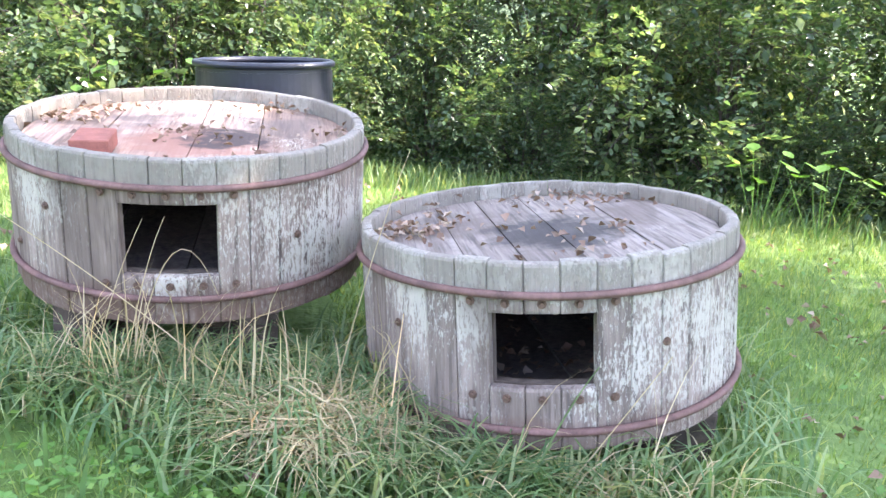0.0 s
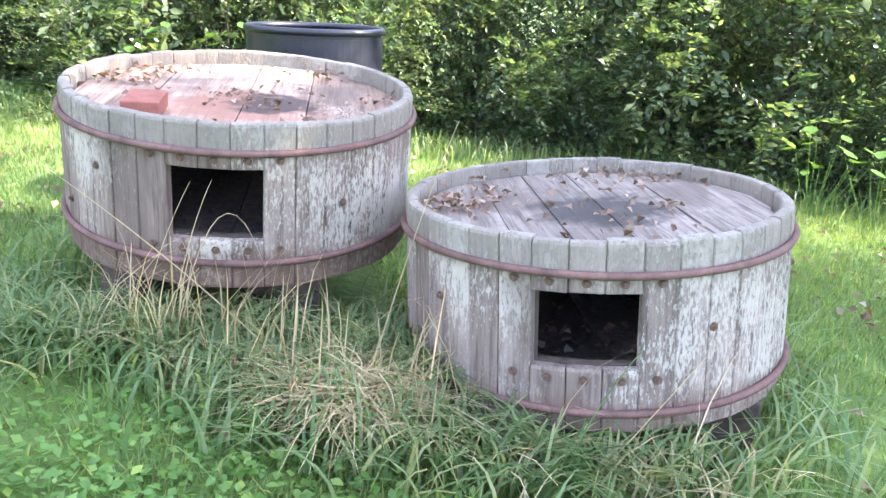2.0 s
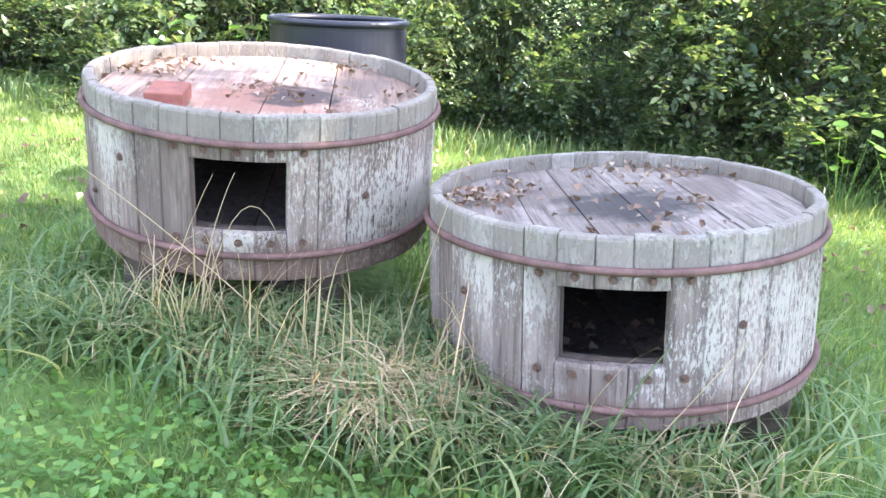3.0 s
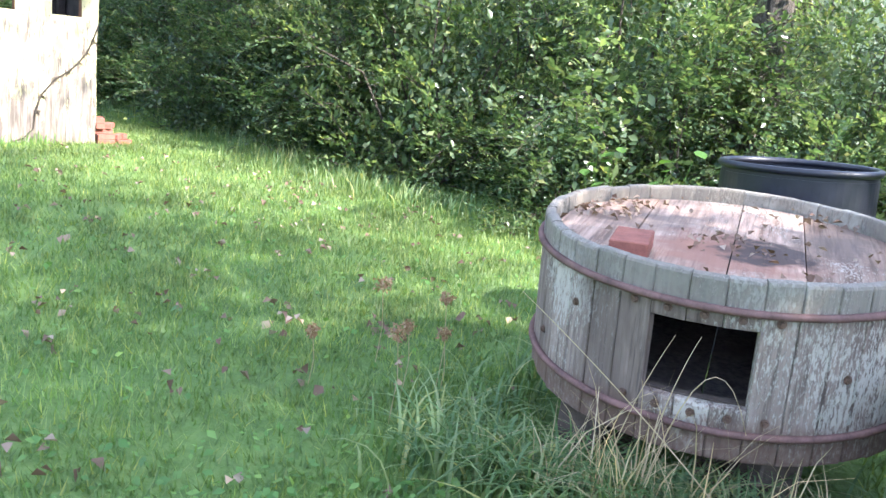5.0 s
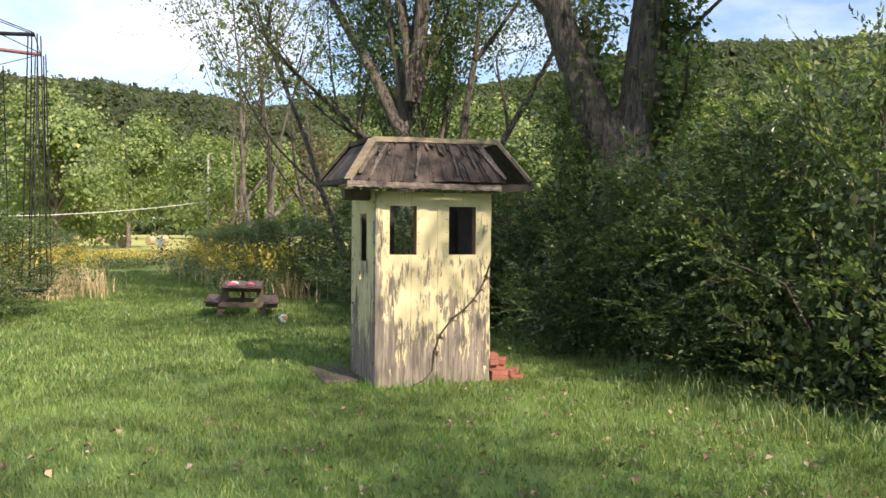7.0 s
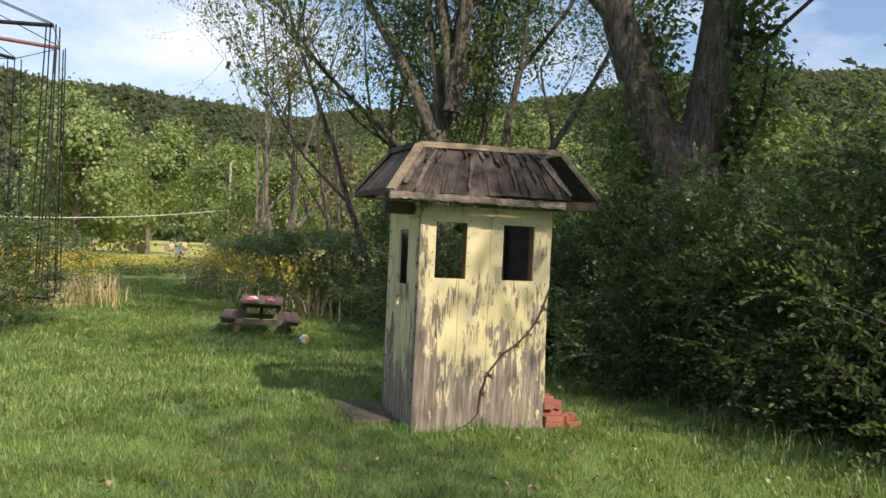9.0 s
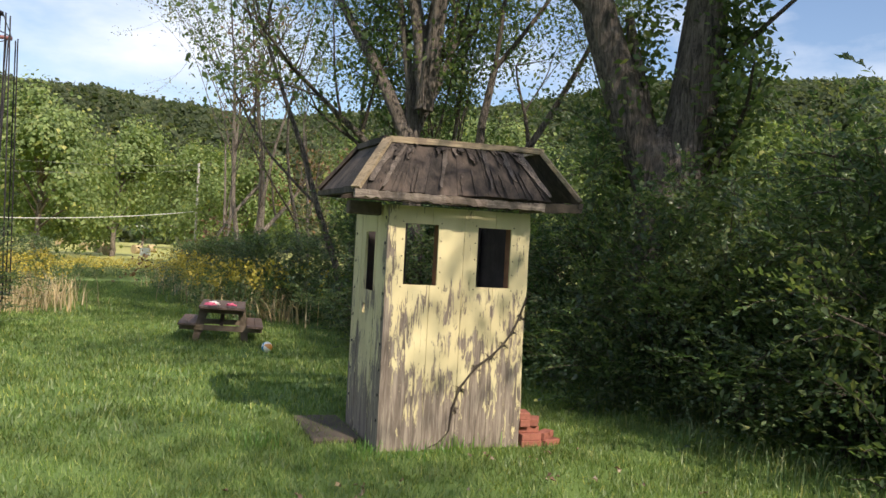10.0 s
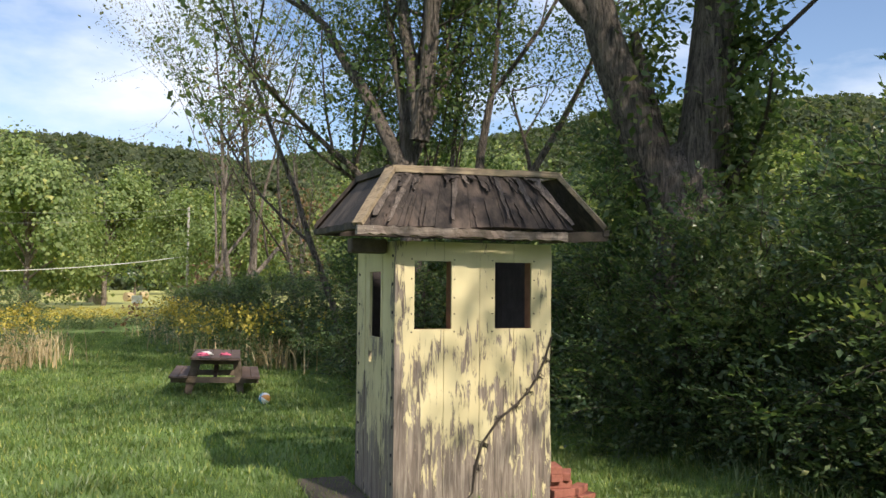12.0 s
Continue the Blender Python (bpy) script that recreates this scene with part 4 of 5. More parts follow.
g = 0.002
front = [
    [(0, 0), (S[1] - g, 0.0), (S[1] - g, ZB), (WIN[0][0], ZB), (WIN[0][0], ZT), (S[1] - g, ZT), (S[1] - g, H), (0, H)],
    [(S[1] + g, 0.01), (S[2] - g, 0.01), (S[2] - g, H), (S[1] + g, H), (S[1] + g, ZT), (WIN[0][1], ZT), (WIN[0][1], ZB), (S[1] + g, ZB)],
    [(S[2] + g, 0), (S[3] - g, 0), (S[3] - g, ZB), (WIN[1][0], ZB), (WIN[1][0], ZT), (S[3] - g, ZT), (S[3] - g, H), (S[2] + g, H)],
    [(S[3] + g, 0.01), (1.275, 0.0), *wavy(1.28, 0.02, H - 0.02, 0.008, 8), (1.28, H), (S[3] + g, H), (S[3] + g, ZT), (WIN[1][1], ZT), (WIN[1][1], ZB), (S[3] + g, ZB)]]
for o in front:
    board(booth, "front_board", o, Matrix(), M["paint"])
side = [0, 0.16, 0.33, 0.62, 0.84, D]
LEFT = Matrix.Rotation(math.radians(90), 4, "Z")         # runs back from the front corner
for i, (a, b) in enumerate(zip(side, side[1:])):
    a, b = a + g, b - g
    off = 0.004 if i % 2 else 0.0
    holes = {2: ((0, 1.30, a, b), (1.82, H, a, b), (1.30, 1.82, a, 0.37)),
             3: ((0, 1.09, a, b), (1.18, 1.30, a, b), (1.82, H, a, b), (1.30, 1.82, 0.71, b), (1.09, 1.18, 0.72, b))}
    for z0, z1, aa, bb in holes.get(i, ((0, H, a, b),)):
        board(booth, "side_board", [(aa, z0), (bb, z0), (bb, z1), (aa, z1)], Matrix.Translation((off, T, 0)) @ LEFT @ Matrix.Translation((0, -T, 0)), M["paint"])
for i in range(5):
    a, b = D * i / 5 + g, D * (i + 1) / 5 - g
    # this wall is coloured as dark as the shaded inside, on both faces
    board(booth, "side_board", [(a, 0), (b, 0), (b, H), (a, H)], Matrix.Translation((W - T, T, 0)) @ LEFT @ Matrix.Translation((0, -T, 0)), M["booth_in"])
for i in range(5):
    a, b = W * i / 5 + g, W * (i + 1) / 5 - g
    if i in (2, 3):
        for z0, z1 in ((0, 1.05), (1.95, H)):
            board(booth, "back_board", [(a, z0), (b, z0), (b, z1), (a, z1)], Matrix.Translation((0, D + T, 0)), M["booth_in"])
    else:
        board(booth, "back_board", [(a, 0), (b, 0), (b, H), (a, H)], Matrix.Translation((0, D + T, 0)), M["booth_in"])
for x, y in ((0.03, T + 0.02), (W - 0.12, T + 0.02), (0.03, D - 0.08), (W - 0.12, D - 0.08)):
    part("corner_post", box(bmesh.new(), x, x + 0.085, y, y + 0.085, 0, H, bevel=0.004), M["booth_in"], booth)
for a, b in WIN:
    w = part("window_frame", box(bmesh.new(), b + 0.001, b + 0.026, T + 0.001, T + 0.10, ZB - 0.03, ZT + 0.03), M["jamb"], booth, "bare brown window jamb")
    # left jamb and head take the inside's shade colour, not the jamb brown
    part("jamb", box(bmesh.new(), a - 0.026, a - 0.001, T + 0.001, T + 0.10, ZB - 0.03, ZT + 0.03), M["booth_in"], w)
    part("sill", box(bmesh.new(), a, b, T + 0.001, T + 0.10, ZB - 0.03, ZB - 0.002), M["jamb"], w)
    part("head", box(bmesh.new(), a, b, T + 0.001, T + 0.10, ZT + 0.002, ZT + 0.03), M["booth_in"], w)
# nails round the windows and down the corner
nail = bmesh.new()
bmesh.ops.create_cone(nail, cap_ends=True, segments=7, radius1=0.009, radius2=0.006, depth=0.008)
NAIL = bpy.data.meshes.new("nail")
nail.to_mesh(NAIL), nail.free()
NAIL.materials.append(M["iron"])
spots = [(x, -0.003, z, 0) for a, b in WIN for x in (a - 0.022, b + 0.022) for z in (ZB - 0.02, 1.5, 1.62, 1.76, ZT + 0.012)]
spots += [(-0.003, 0.05 + random.uniform(-0.01, 0.01), 0.25 + 0.21 * i, 1) for i in range(9)] + [(-0.003, 1.04, 0.3 + 0.25 * i, 1) for i in range(7)]
for x, y, z, sidewards in spots:
    ob = hang("nail", NAIL, booth)
    ob.matrix_basis = Matrix.Translation((x, y, z)) @ (Matrix.Rotation(math.pi / 2, 4, "Y") if sidewards else Matrix.Rotation(math.pi / 2, 4, "X")) @ Matrix.Diagonal((1.6, 1.6, 1, 1) if sidewards else (0.7, 0.7, 1, 1))

# roof: four rotten slopes under trim boards, open at the top
LO = [(-0.34, -0.20, 2.12), (1.66, -0.20, 2.15), (1.66, 1.30, 2.19), (-0.33, 1.30, 2.19)]
HI = [(-0.02, 0.06, 2.57), (1.37, 0.06, 2.59), (1.37, 1.04, 2.61), (-0.02, 1.04, 2.60)]


def slab_between(a, b, c, d, thick, out):
    """A board with the four given corners, thickened along out."""
    bm = bmesh.new()
    o = Vector(out).normalized() * thick
    p = [bm.verts.new(Vector(q)) for q in (a, b, c, d)]
    q = [bm.verts.new(Vector(k) - o) for k in (a, b, c, d)]
    bm.faces.new(p), bm.faces.new(q[::-1])
    for i in range(4):
        j = (i + 1) % 4
        bm.faces.new((p[i], q[i], q[j], p[j]))
    return bm


def lerp(a, b, t):
    return Vector(a) + (Vector(b) - Vector(a)) * t


OUTS = [(0, -0.8, 0.6), (0.8, 0, 0.6), (0, 0.8, 0.6), (-0.8, 0, 0.6)]
for k in range(4):
    a, b, c, d = LO[k], LO[(k + 1) % 4], HI[(k + 1) % 4], HI[k]
    n = 7 if k % 2 == 0 else 5
    for i in range(n):
        if k == 0 and i == n - 1:
            continue
        t0, t1 = i / n + 0.0008, (i + 1) / n - 0.0008
        cut = random.uniform(0.0, 0.06)
        part("roof_board", slab_between(lerp(a, b, t0).lerp(lerp(d, c, t0), cut), lerp(a, b, t1).lerp(lerp(d, c, t1), random.uniform(0, 0.05)), lerp(d, c, t1), lerp(d, c, t0), 0.014, OUTS[k]), M["roof_wood"], booth)
# torn strips of roofing that still cling to the front slope
torn = random.Random(21)


def rag(t, w, top, low, lift, material):
    """A torn strip on the front slope with ragged edges, its end curling off the boards."""
    n = 8
    left, right = [], []
    drift = 0.0
    for i in range(n + 1):
        k = i / n
        z = top + (low - top) * k
        drift += torn.uniform(-0.35, 0.35) * w * 0.5
        half = w * (0.55 * (1 - 0.75 * k) * torn.uniform(0.6, 1.25) + 0.03)
        out = Vector(OUTS[0]).normalized() * (0.010 + lift * k * k + torn.uniform(0, 0.006))
        for q, side in ((left, -1), (right, 1)):
            u = t + drift + side * half
            q.append(lerp(LO[0], LO[1], u).lerp(lerp(HI[0], HI[1], u), z + torn.uniform(-0.02, 0.02)) + out)
    o = Vector(OUTS[0]).normalized() * 0.006
    bm = bmesh.new()
    rows_ = [[bm.verts.new(p) for p in (a, b, b - o, a - o)] for a, b in zip(left, right)]
    for p, q in zip(rows_, rows_[1:]):
        for i in range(4):
            bm.faces.new((p[i], p[(i + 1) % 4], q[(i + 1) % 4], q[i]))
    bm.faces.new(rows_[0]), bm.faces.new(rows_[-1][::-1])
    part("splinter", bm, material, booth, "peeled grey splinter of roofing")


for _ in range(30):
    rag(torn.uniform(0.03, 0.84), torn.uniform(0.012, 0.05), 0.985, torn.choice((0.88, 0.82, 0.74, 0.62)), torn.uniform(0, 0.05), M["rag"] if torn.random() < 0.5 else M["roof_wood"])
for _ in range(16):
    rag(torn.uniform(0.03, 0.84), torn.uniform(0.008, 0.02), torn.uniform(0.25, 0.6), 0.0, torn.uniform(0, 0.02), M["roof_wood"])
for t, w, low in ((0.06, 0.05, 0.12), (0.11, 0.035, 0.02), (0.36, 0.03, 0.08), (0.60, 0.03, 0.12), (0.73, 0.04, 0.3), (0.83, 0.05, 0.02)):
    rag(t, w, 0.97, low, 0.03, M["rag"])


def beam(a, b, w, h, material, name, label="", ragged=0.0, n=10):
    """A beam from a to b, worn along its length."""
    a, b = Vector(a), Vector(b)
    d = (b - a)
    x = d.normalized()
    y = Vector((0, 0, 1)).cross(x).normalized()
    z = x.cross(y)
    bm = bmesh.new()
    rings = []
    for i in range(n + 1):
        c = a + d * i / n
        k = [random.uniform(-ragged, ragged) for _ in range(8)]
        rings.append([bm.verts.new(c + y * (s * w / 2 + k[2 * q]) + z * (t * h / 2 + k[2 * q + 1])) for q, (s, t) in enumerate(((-1, -1), (1, -1), (1, 1), (-1, 1)))])
    for p, q in zip(rings, rings[1:]):
        for i in range(4):
            bm.faces.new((p[i], p[(i + 1) % 4], q[(i + 1) % 4], q[i]))
    bm.faces.new(rings[0]), bm.faces.new(rings[-1][::-1])
    return part(name, bm, material, booth, label)


beam((-0.35, -0.205, 2.10), (1.30, -0.205, 2.09), 0.07, 0.06, M["eave_wood"], "eave_board", "splintered grey eave board", 0.008, 38)
beam((1.10, -0.17, 2.075), (1.68, -0.17, 2.11), 0.05, 0.075, M["block"], "eave_board", "dark broken eave end", 0.006, 8)
beam((-0.33, -0.2, 2.13), (-0.33, 1.3, 2.17), 0.05, 0.05, M["roof_wood"], "eave_board", "", 0.006)
beam((1.66, -0.2, 2.13), (1.66, 1.3, 2.17), 0.05, 0.05, M["roof_wood"], "eave_board", "", 0.006)
beam((-0.33, 1.3, 2.17), (1.66, 1.3, 2.17), 0.05, 0.05, M["roof_wood"], "eave_board", "", 0.006)
up1 = Vector((0, 0, 0.012))
for p, q, m_, l_ in ((HI[0], HI[1], M["trim"], "tan trim board along the roof top"), (HI[1], HI[2], M["trim"], ""), (HI[2], HI[3], M["trim"], ""), (HI[3], HI[0], M["roof_wood"], "")):
    beam(Vector(p) + up1, Vector(q) + up1, 0.075, 0.05, m_, "roof_trim", l_, 0.003, 6)
for k, m_ in ((0, M["trim"]), (1, M["trim"]), (2, M["roof_wood"]), (3, M["roof_wood"])):
    beam(Vector(LO[k]) + up1 * 1.6, Vector(HI[k]) + up1 * 1.6, 0.085, 0.03, m_, "hip_board", "tan board along the roof hip" if k < 2 else "", 0.002, 4)
part("bracket", box(bmesh.new(), -0.30, -0.02, 0.15, 0.27, 1.95, 2.06, bevel=0.01), M["block"], booth, "dark broken bracket under the eave")
# dead vine that climbs the front
vine = [(0.42, 0.02), (0.52, 0.06), (0.62, 0.16), (0.64, 0.34), (0.70, 0.52), (0.84, 0.70), (0.98, 0.80), (1.08, 0.90), (1.16, 1.02), (1.23, 1.16), (1.276, 1.32)]
path = [((x + random.uniform(-0.008, 0.008), -0.012, z), 0.012 - 0.004 * (i / len(vine)) if i > 2 else 0.005) for i, (x, z) in enumerate(vine)]
paths = [path]
for i in range(3, 10):
    x, z = vine[i]
    for _ in range(7):
        paths.append([((x, -0.008, z), 0.005), ((x + random.uniform(-0.04, 0.05), -0.005, z + random.uniform(-0.05, 0.03)), 0.003), ((x + random.uniform(-0.06, 0.07), -0.003, z + random.uniform(-0.08, 0.04)), 0.0015)])
hang("dead_vine", mesh_of("dead_vine", *tubes(paths, 6), M["twig"]), booth, "dead brown vine stem clinging to the boards")

# slab, bricks and weeds beside the booth
bm = box(bmesh.new(), -0.46, -0.03, 0.34, 1.36, -0.02, 0.04, bevel=0.015)
ob = part("concrete_slab", bm, M["concrete"])
ob.matrix_world = BOOTH
tagged(ob, "low worn concrete slab beside the booth", "slab")
for i, (x, y, z, a) in enumerate(((1.40, 0.03, 0, 4), (1.41, 0.14, 0, -4), (1.40, 0.04, 0.061, 8), (1.61, 0.06, 0, 22), (1.40, 0.13, 0.061, -7), (1.39, 0.08, 0.122, -6), (1.58, 0.10, 0.061, 40), (1.345, 0.09, 0.183, 84), (1.35, 0.09, 0.244, 78), (1.46, 0.10, 0.183, 60))):
    make_brick(BOOTH @ pose(x, y, z, 0, 0, a), "red brick in a loose pile against the booth", "brick pile")

# ---- picnic table, ball ----
PT = pose(-16.8, 7.88, -0.07, 0, 1.5, 64) @ Matrix.Diagonal((0.94, 0.94, 0.9, 1))
table = thing("picnic_table", PT, "dark wooden picnic table with fixed benches", "table")
for i in range(5):
    part("tabletop_board", box(bmesh.new(), -0.39 + 0.157 * i, -0.24 + 0.157 * i, -0.9, 0.9, 0.70, 0.745, bevel=0.004), M["table"], table)
for s in (-1, 1):
    for k in range(2):
        x = s * (0.50 + 0.145 * k)
        part("bench_board", box(bmesh.new(), x - 0.07, x + 0.07, -0.9, 0.9, 0.39, 0.43, bevel=0.004), M["table"], table)
for y in (-0.6, 0.6):
    part("cross_beam", box(bmesh.new(), -0.70, 0.70, y - 0.02, y + 0.02, 0.29, 0.388), M["table_pale"], table, "pale worn cross beam")
    part("top_cleat", box(bmesh.new(), -0.36, 0.36, y - 0.02, y + 0.02, 0.61, 0.698), M["table"], table)
    for s in (-1, 1):
        bm = bmesh.new()
        p = [(s * 0.26, 0.698), (s * 0.38, 0.698), (s * 0.50, 0.0), (s * 0.38, 0.0)]
        a = [bm.verts.new((x, y + 0.022, z)) for x, z in p]
        b = [bm.verts.new((x, y + 0.06, z)) for x, z in p]
        bm.faces.new(a), bm.faces.new(b[::-1])
        for i in range(4):
            bm.faces.new((a[i], a[(i + 1) % 4], b[(i + 1) % 4], b[i]))
        part("leg", bm, M["table_pale"], table, "pale slanted leg")
    part("brace", slab_between((-0.03, y * 0.9, 0.36), (0.03, y * 0.9, 0.36), (0.03, 0.05 * y, 0.70), (-0.03, 0.05 * y, 0.70), 0.03, (0, 1, 0)), M["table"], table)


def crumpled(name, x, y, size, material, label, seed):
    bm = bmesh.new()
    bmesh.ops.create_icosphere(bm, subdivisions=3, radius=1)
    for v in bm.verts:
        k = 1 + 0.55 * noise.noise(v.co * 2.2 + Vector((seed, 0, 0)))
        v.co = Vector((v.co.x * k * size, v.co.y * k * size * 0.8, max(0, v.co.z) * k * size * 0.5))
    ob = part(name, bm, material)
    ob.matrix_world = PT @ Matrix.Translation((x, y, 0.746))
    tagged(ob, label, "cloth", "things left on the picnic table")


crumpled("cloth", -0.22, -0.5, 0.10, M["cloth_pink"], "crumpled pink cloth on the picnic table", 3)
crumpled("cloth", -0.16, -0.28, 0.10, M["cloth_white"], "crumpled white cloth on the picnic table", 5)
crumpled("cloth", 0.14, -0.35, 0.085, M["cloth_pink"], "small pink cloth on the picnic table", 8)

bm = bmesh.new()
bmesh.ops.create_uvsphere(bm, u_segments=24, v_segments=14, radius=0.083)
me = bpy.data.meshes.new("beach_ball")
for f in bm.faces:
    c = f.calc_center_median()
    f.material_index = (0, 1, 0, 2, 0, 1)[int((math.atan2(c.y, c.x) + math.pi) / (2 * math.pi) * 6) % 6]
bm.to_mesh(me), bm.free()
for k in ("ball_white", "ball_blue", "ball_orange"):
    me.materials.append(M[k])
me.shade_smooth()
ball = hang("beach_ball", me)
ball.matrix_world = pose(-14.97, 7.80, 0.08, 62, 20, 10)
tagged(ball, "small beach ball with white, blue and orange stripes", "ball")

# ---- chain swing ride ----
E1, E2 = Vector((0.585, 0.811, 0)), Vector((-0.811, 0.585, 0))     # across and ahead, as seen on the walk
RIDE = Vector((-3.2, 1.57, 0)) + E1 * -10.4 + E2 * 14.2
ride = thing("chain_swing_ride", Matrix.Translation(RIDE), "tall dark iron swing ride with hanging chain seats", "swing ride")
bm = bmesh.new()
rod(bm, (0, 0, 0), (0, 0, 6.8), 0.14, 12, 0.10)
part("mast", bm, M["iron"], ride)
ARM, ZA = 3.75, 5.25
off = math.atan2(E1.y, E1.x)
for k in range(12):
    a = off + math.radians(5 + 30 * k)
    c, s = math.cos(a), math.sin(a)
    bm = bmesh.new()
    rod(bm, (0.1 * c, 0.1 * s, ZA), (ARM * c, ARM * s, ZA), 0.038, 8)
    part("arm", bm, M["red_iron"] if k % 3 == 1 else M["iron"], ride)
    bm = bmesh.new()
    rod(bm, (0, 0, 6.7), (ARM * c, ARM * s, ZA + 0.03), 0.010, 5)
    b = a + math.radians(30)
    rod(bm, (ARM * c, ARM * s, ZA), (ARM * math.cos(b), ARM * math.sin(b), ZA), 0.009, 5)
    part("tie_rod", bm, M["iron"], ride)
    t = Vector((-s, c, 0))
    e = Vector((ARM * c, ARM * s, 0))
    seat = part("seat", box(bmesh.new(), -0.19, 0.19, -0.17, 0.17, 0.44, 0.475, bevel=0.008), M["iron"], ride)
    seat.matrix_basis = Matrix.Translation(e) @ Matrix.Rotation(a + math.pi / 2, 4, "Z")
    bm = bmesh.new()
    rod(bm, (-0.19, -0.17, 0.47), (-0.19, -0.17, 0.85), 0.012), rod(bm, (0.19, -0.17, 0.47), (0.19, -0.17, 0.85), 0.012)
    rod(bm, (-0.19, -0.17, 0.85), (0.19, -0.17, 0.85), 0.012), rod(bm, (-0.19, 0.17, 0.66), (0.19, 0.17, 0.66), 0.012)
    rod(bm, (-0.19, 0.17, 0.46), (-0.19, 0.17, 0.66), 0.010), rod(bm, (0.19, 0.17, 0.46), (0.19, 0.17, 0.66), 0.010)
    part("seat_rail", bm, M["iron"], seat)
    for sx in (-1, 1):
        for sy in (-1, 1):
            bm = bmesh.new()
            rod(bm, (sx * 0.19, sy * 0.17, 0.47), (sx * 0.10, sy * 0.08, ZA), 0.013, 5)
            ob = part("chain", bm, M["iron"], ride)
            ob.matrix_basis = seat.matrix_basis

# ---- far things ----
bm = bmesh.new()
rod(bm, (0, 0, -0.2), (0, 0, 6.3), 0.085, 10, 0.07)
P0 = Vector((-3.4 - 0.923 * 52, 1.74 + 0.385 * 52, 0))
ob = part("utility_pole", bm, M["pole"])
ob.matrix_world = Matrix.Translation(P0)
tagged(ob, "grey wooden utility pole at the field edge", "pole")
for za, zb, rr, sag in ((3.4, 2.3, 0.024, 0.5), (5.9, 4.6, 0.007, 0.5), (6.2, 5.4, 0.007, 0.5)):
    q = Vector((-3.4 - 0.99 * 46, 1.74 + 0.02 * 46, zb))
    a = Vector((P0.x, P0.y, za))
    pts = [(tuple(a.lerp(q, i / 12) - Vector((0, 0, sag * 4 * (i / 12) * (1 - i / 12)))), rr) for i in range(13)]
    ob = hang("overhead_cable", mesh_of("overhead_cable", *tubes([pts], 5), M["wire"] if za < 4 else M["dark_wire"]))
    tagged(ob, "overhead cable strung from the pole", "cable", "overhead cables")


def bale(x, y, s, a):
    bm = bmesh.new()
    bmesh.ops.create_cone(bm, cap_ends=True, segments=20, radius1=0.75, radius2=0.75, depth=1.3, matrix=Matrix.Rotation(math.pi / 2, 4, "X"))
    bmesh.ops.bevel(bm, geom=[e for e in bm.edges if abs(abs((e.verts[0].co.y + e.verts[1].co.y) / 2) - 0.65) < 0.01], offset=0.06, segments=2, affect="EDGES")
    ob = part("hay_bale", bm, M["hay"])
    s *= 0.68
    ob.matrix_world = pose(x, y, 0.75 * s, 0, 0, a) @ Matrix.Diagonal((s, s, s, 1))
    tagged(ob, "round straw-coloured hay bale on the mown field", "hay bale", "hay bales")


for x, y, s, a in ((-88, 31, 0.9, 20), (-102, 31.7, 1, 60), (-95, 28, 0.9, 120), (-84, 26, 0.9, 75), (-120, 37, 1, 10), (-112, 30, 1, 40), (-99, 36.5, 0.9, 0), (-76, 24.5, 0.9, 30), (-90, 22, 0.9, 100)):
    bale(x, y, s, a)
sg = part("field_sign", box(bmesh.new(), -0.35, 0.35, -0.02, 0.02, 0.4, 0.95), M["sign"])
sg.matrix_world = pose(-62, 22.6, 0, 0, 0, 70)
tagged(sg, "small white board standing at the field edge", "sign")
part("sign_post", box(bmesh.new(), -0.03, 0.03, 0.021, 0.06, 0, 0.9), M["pole"], sg)


def goldenrod(seed, n, h, spread, label):
    r = np.random.default_rng(seed)
    ob = thing("goldenrod", Matrix(), label, "wildflowers", "goldenrod along the field path")
    p = np.stack([r.normal(0, spread, n), r.normal(0, spread, n), np.zeros(n)], 1)
    hh = h * r.uniform(0.7, 1.2, n)
    paths = [[(q, 0.008), (q + (r.normal(0, 0.05), r.normal(0, 0.05), k * 0.6), 0.006), (q + (r.normal(0, 0.1), r.normal(0, 0.1), k), 0.003)] for q, k in zip(p, hh)]
    v, f = tubes(paths, 3)
    tagged(hang("stem_tangle", mesh_of("stem_tangle", v, f, M["tall_grass"]), ob), kind="stuff")
    m = 13
    c = np.repeat(np.array([q[-1][0] for q in paths]), m, 0) + r.normal(0, 1, (n * m, 3)) * (0.07, 0.07, 0.08)
    hang("bloom", mesh_of("bloom", *leaf_arrays(c, np.zeros((n * m, 3)) + (0, 0, 0.5), 0.07, 0.03, r), M["gold"]), ob, "yellow flower plumes")
    c = np.repeat(p, 22, 0) + r.normal(0, 1, (n * 22, 3)) * (0.1, 0.1, 0)
    c[:, 2] = r.uniform(0.05, 0.8, len(c)) * np.repeat(hh, 22)
    hang("foliage", mesh_of("foliage", *leaf_arrays(c, np.zeros((len(c), 3)) + (0, 0, 0.6), 0.13, 0.022, r), M["hedge_light"]), ob)
    return ob


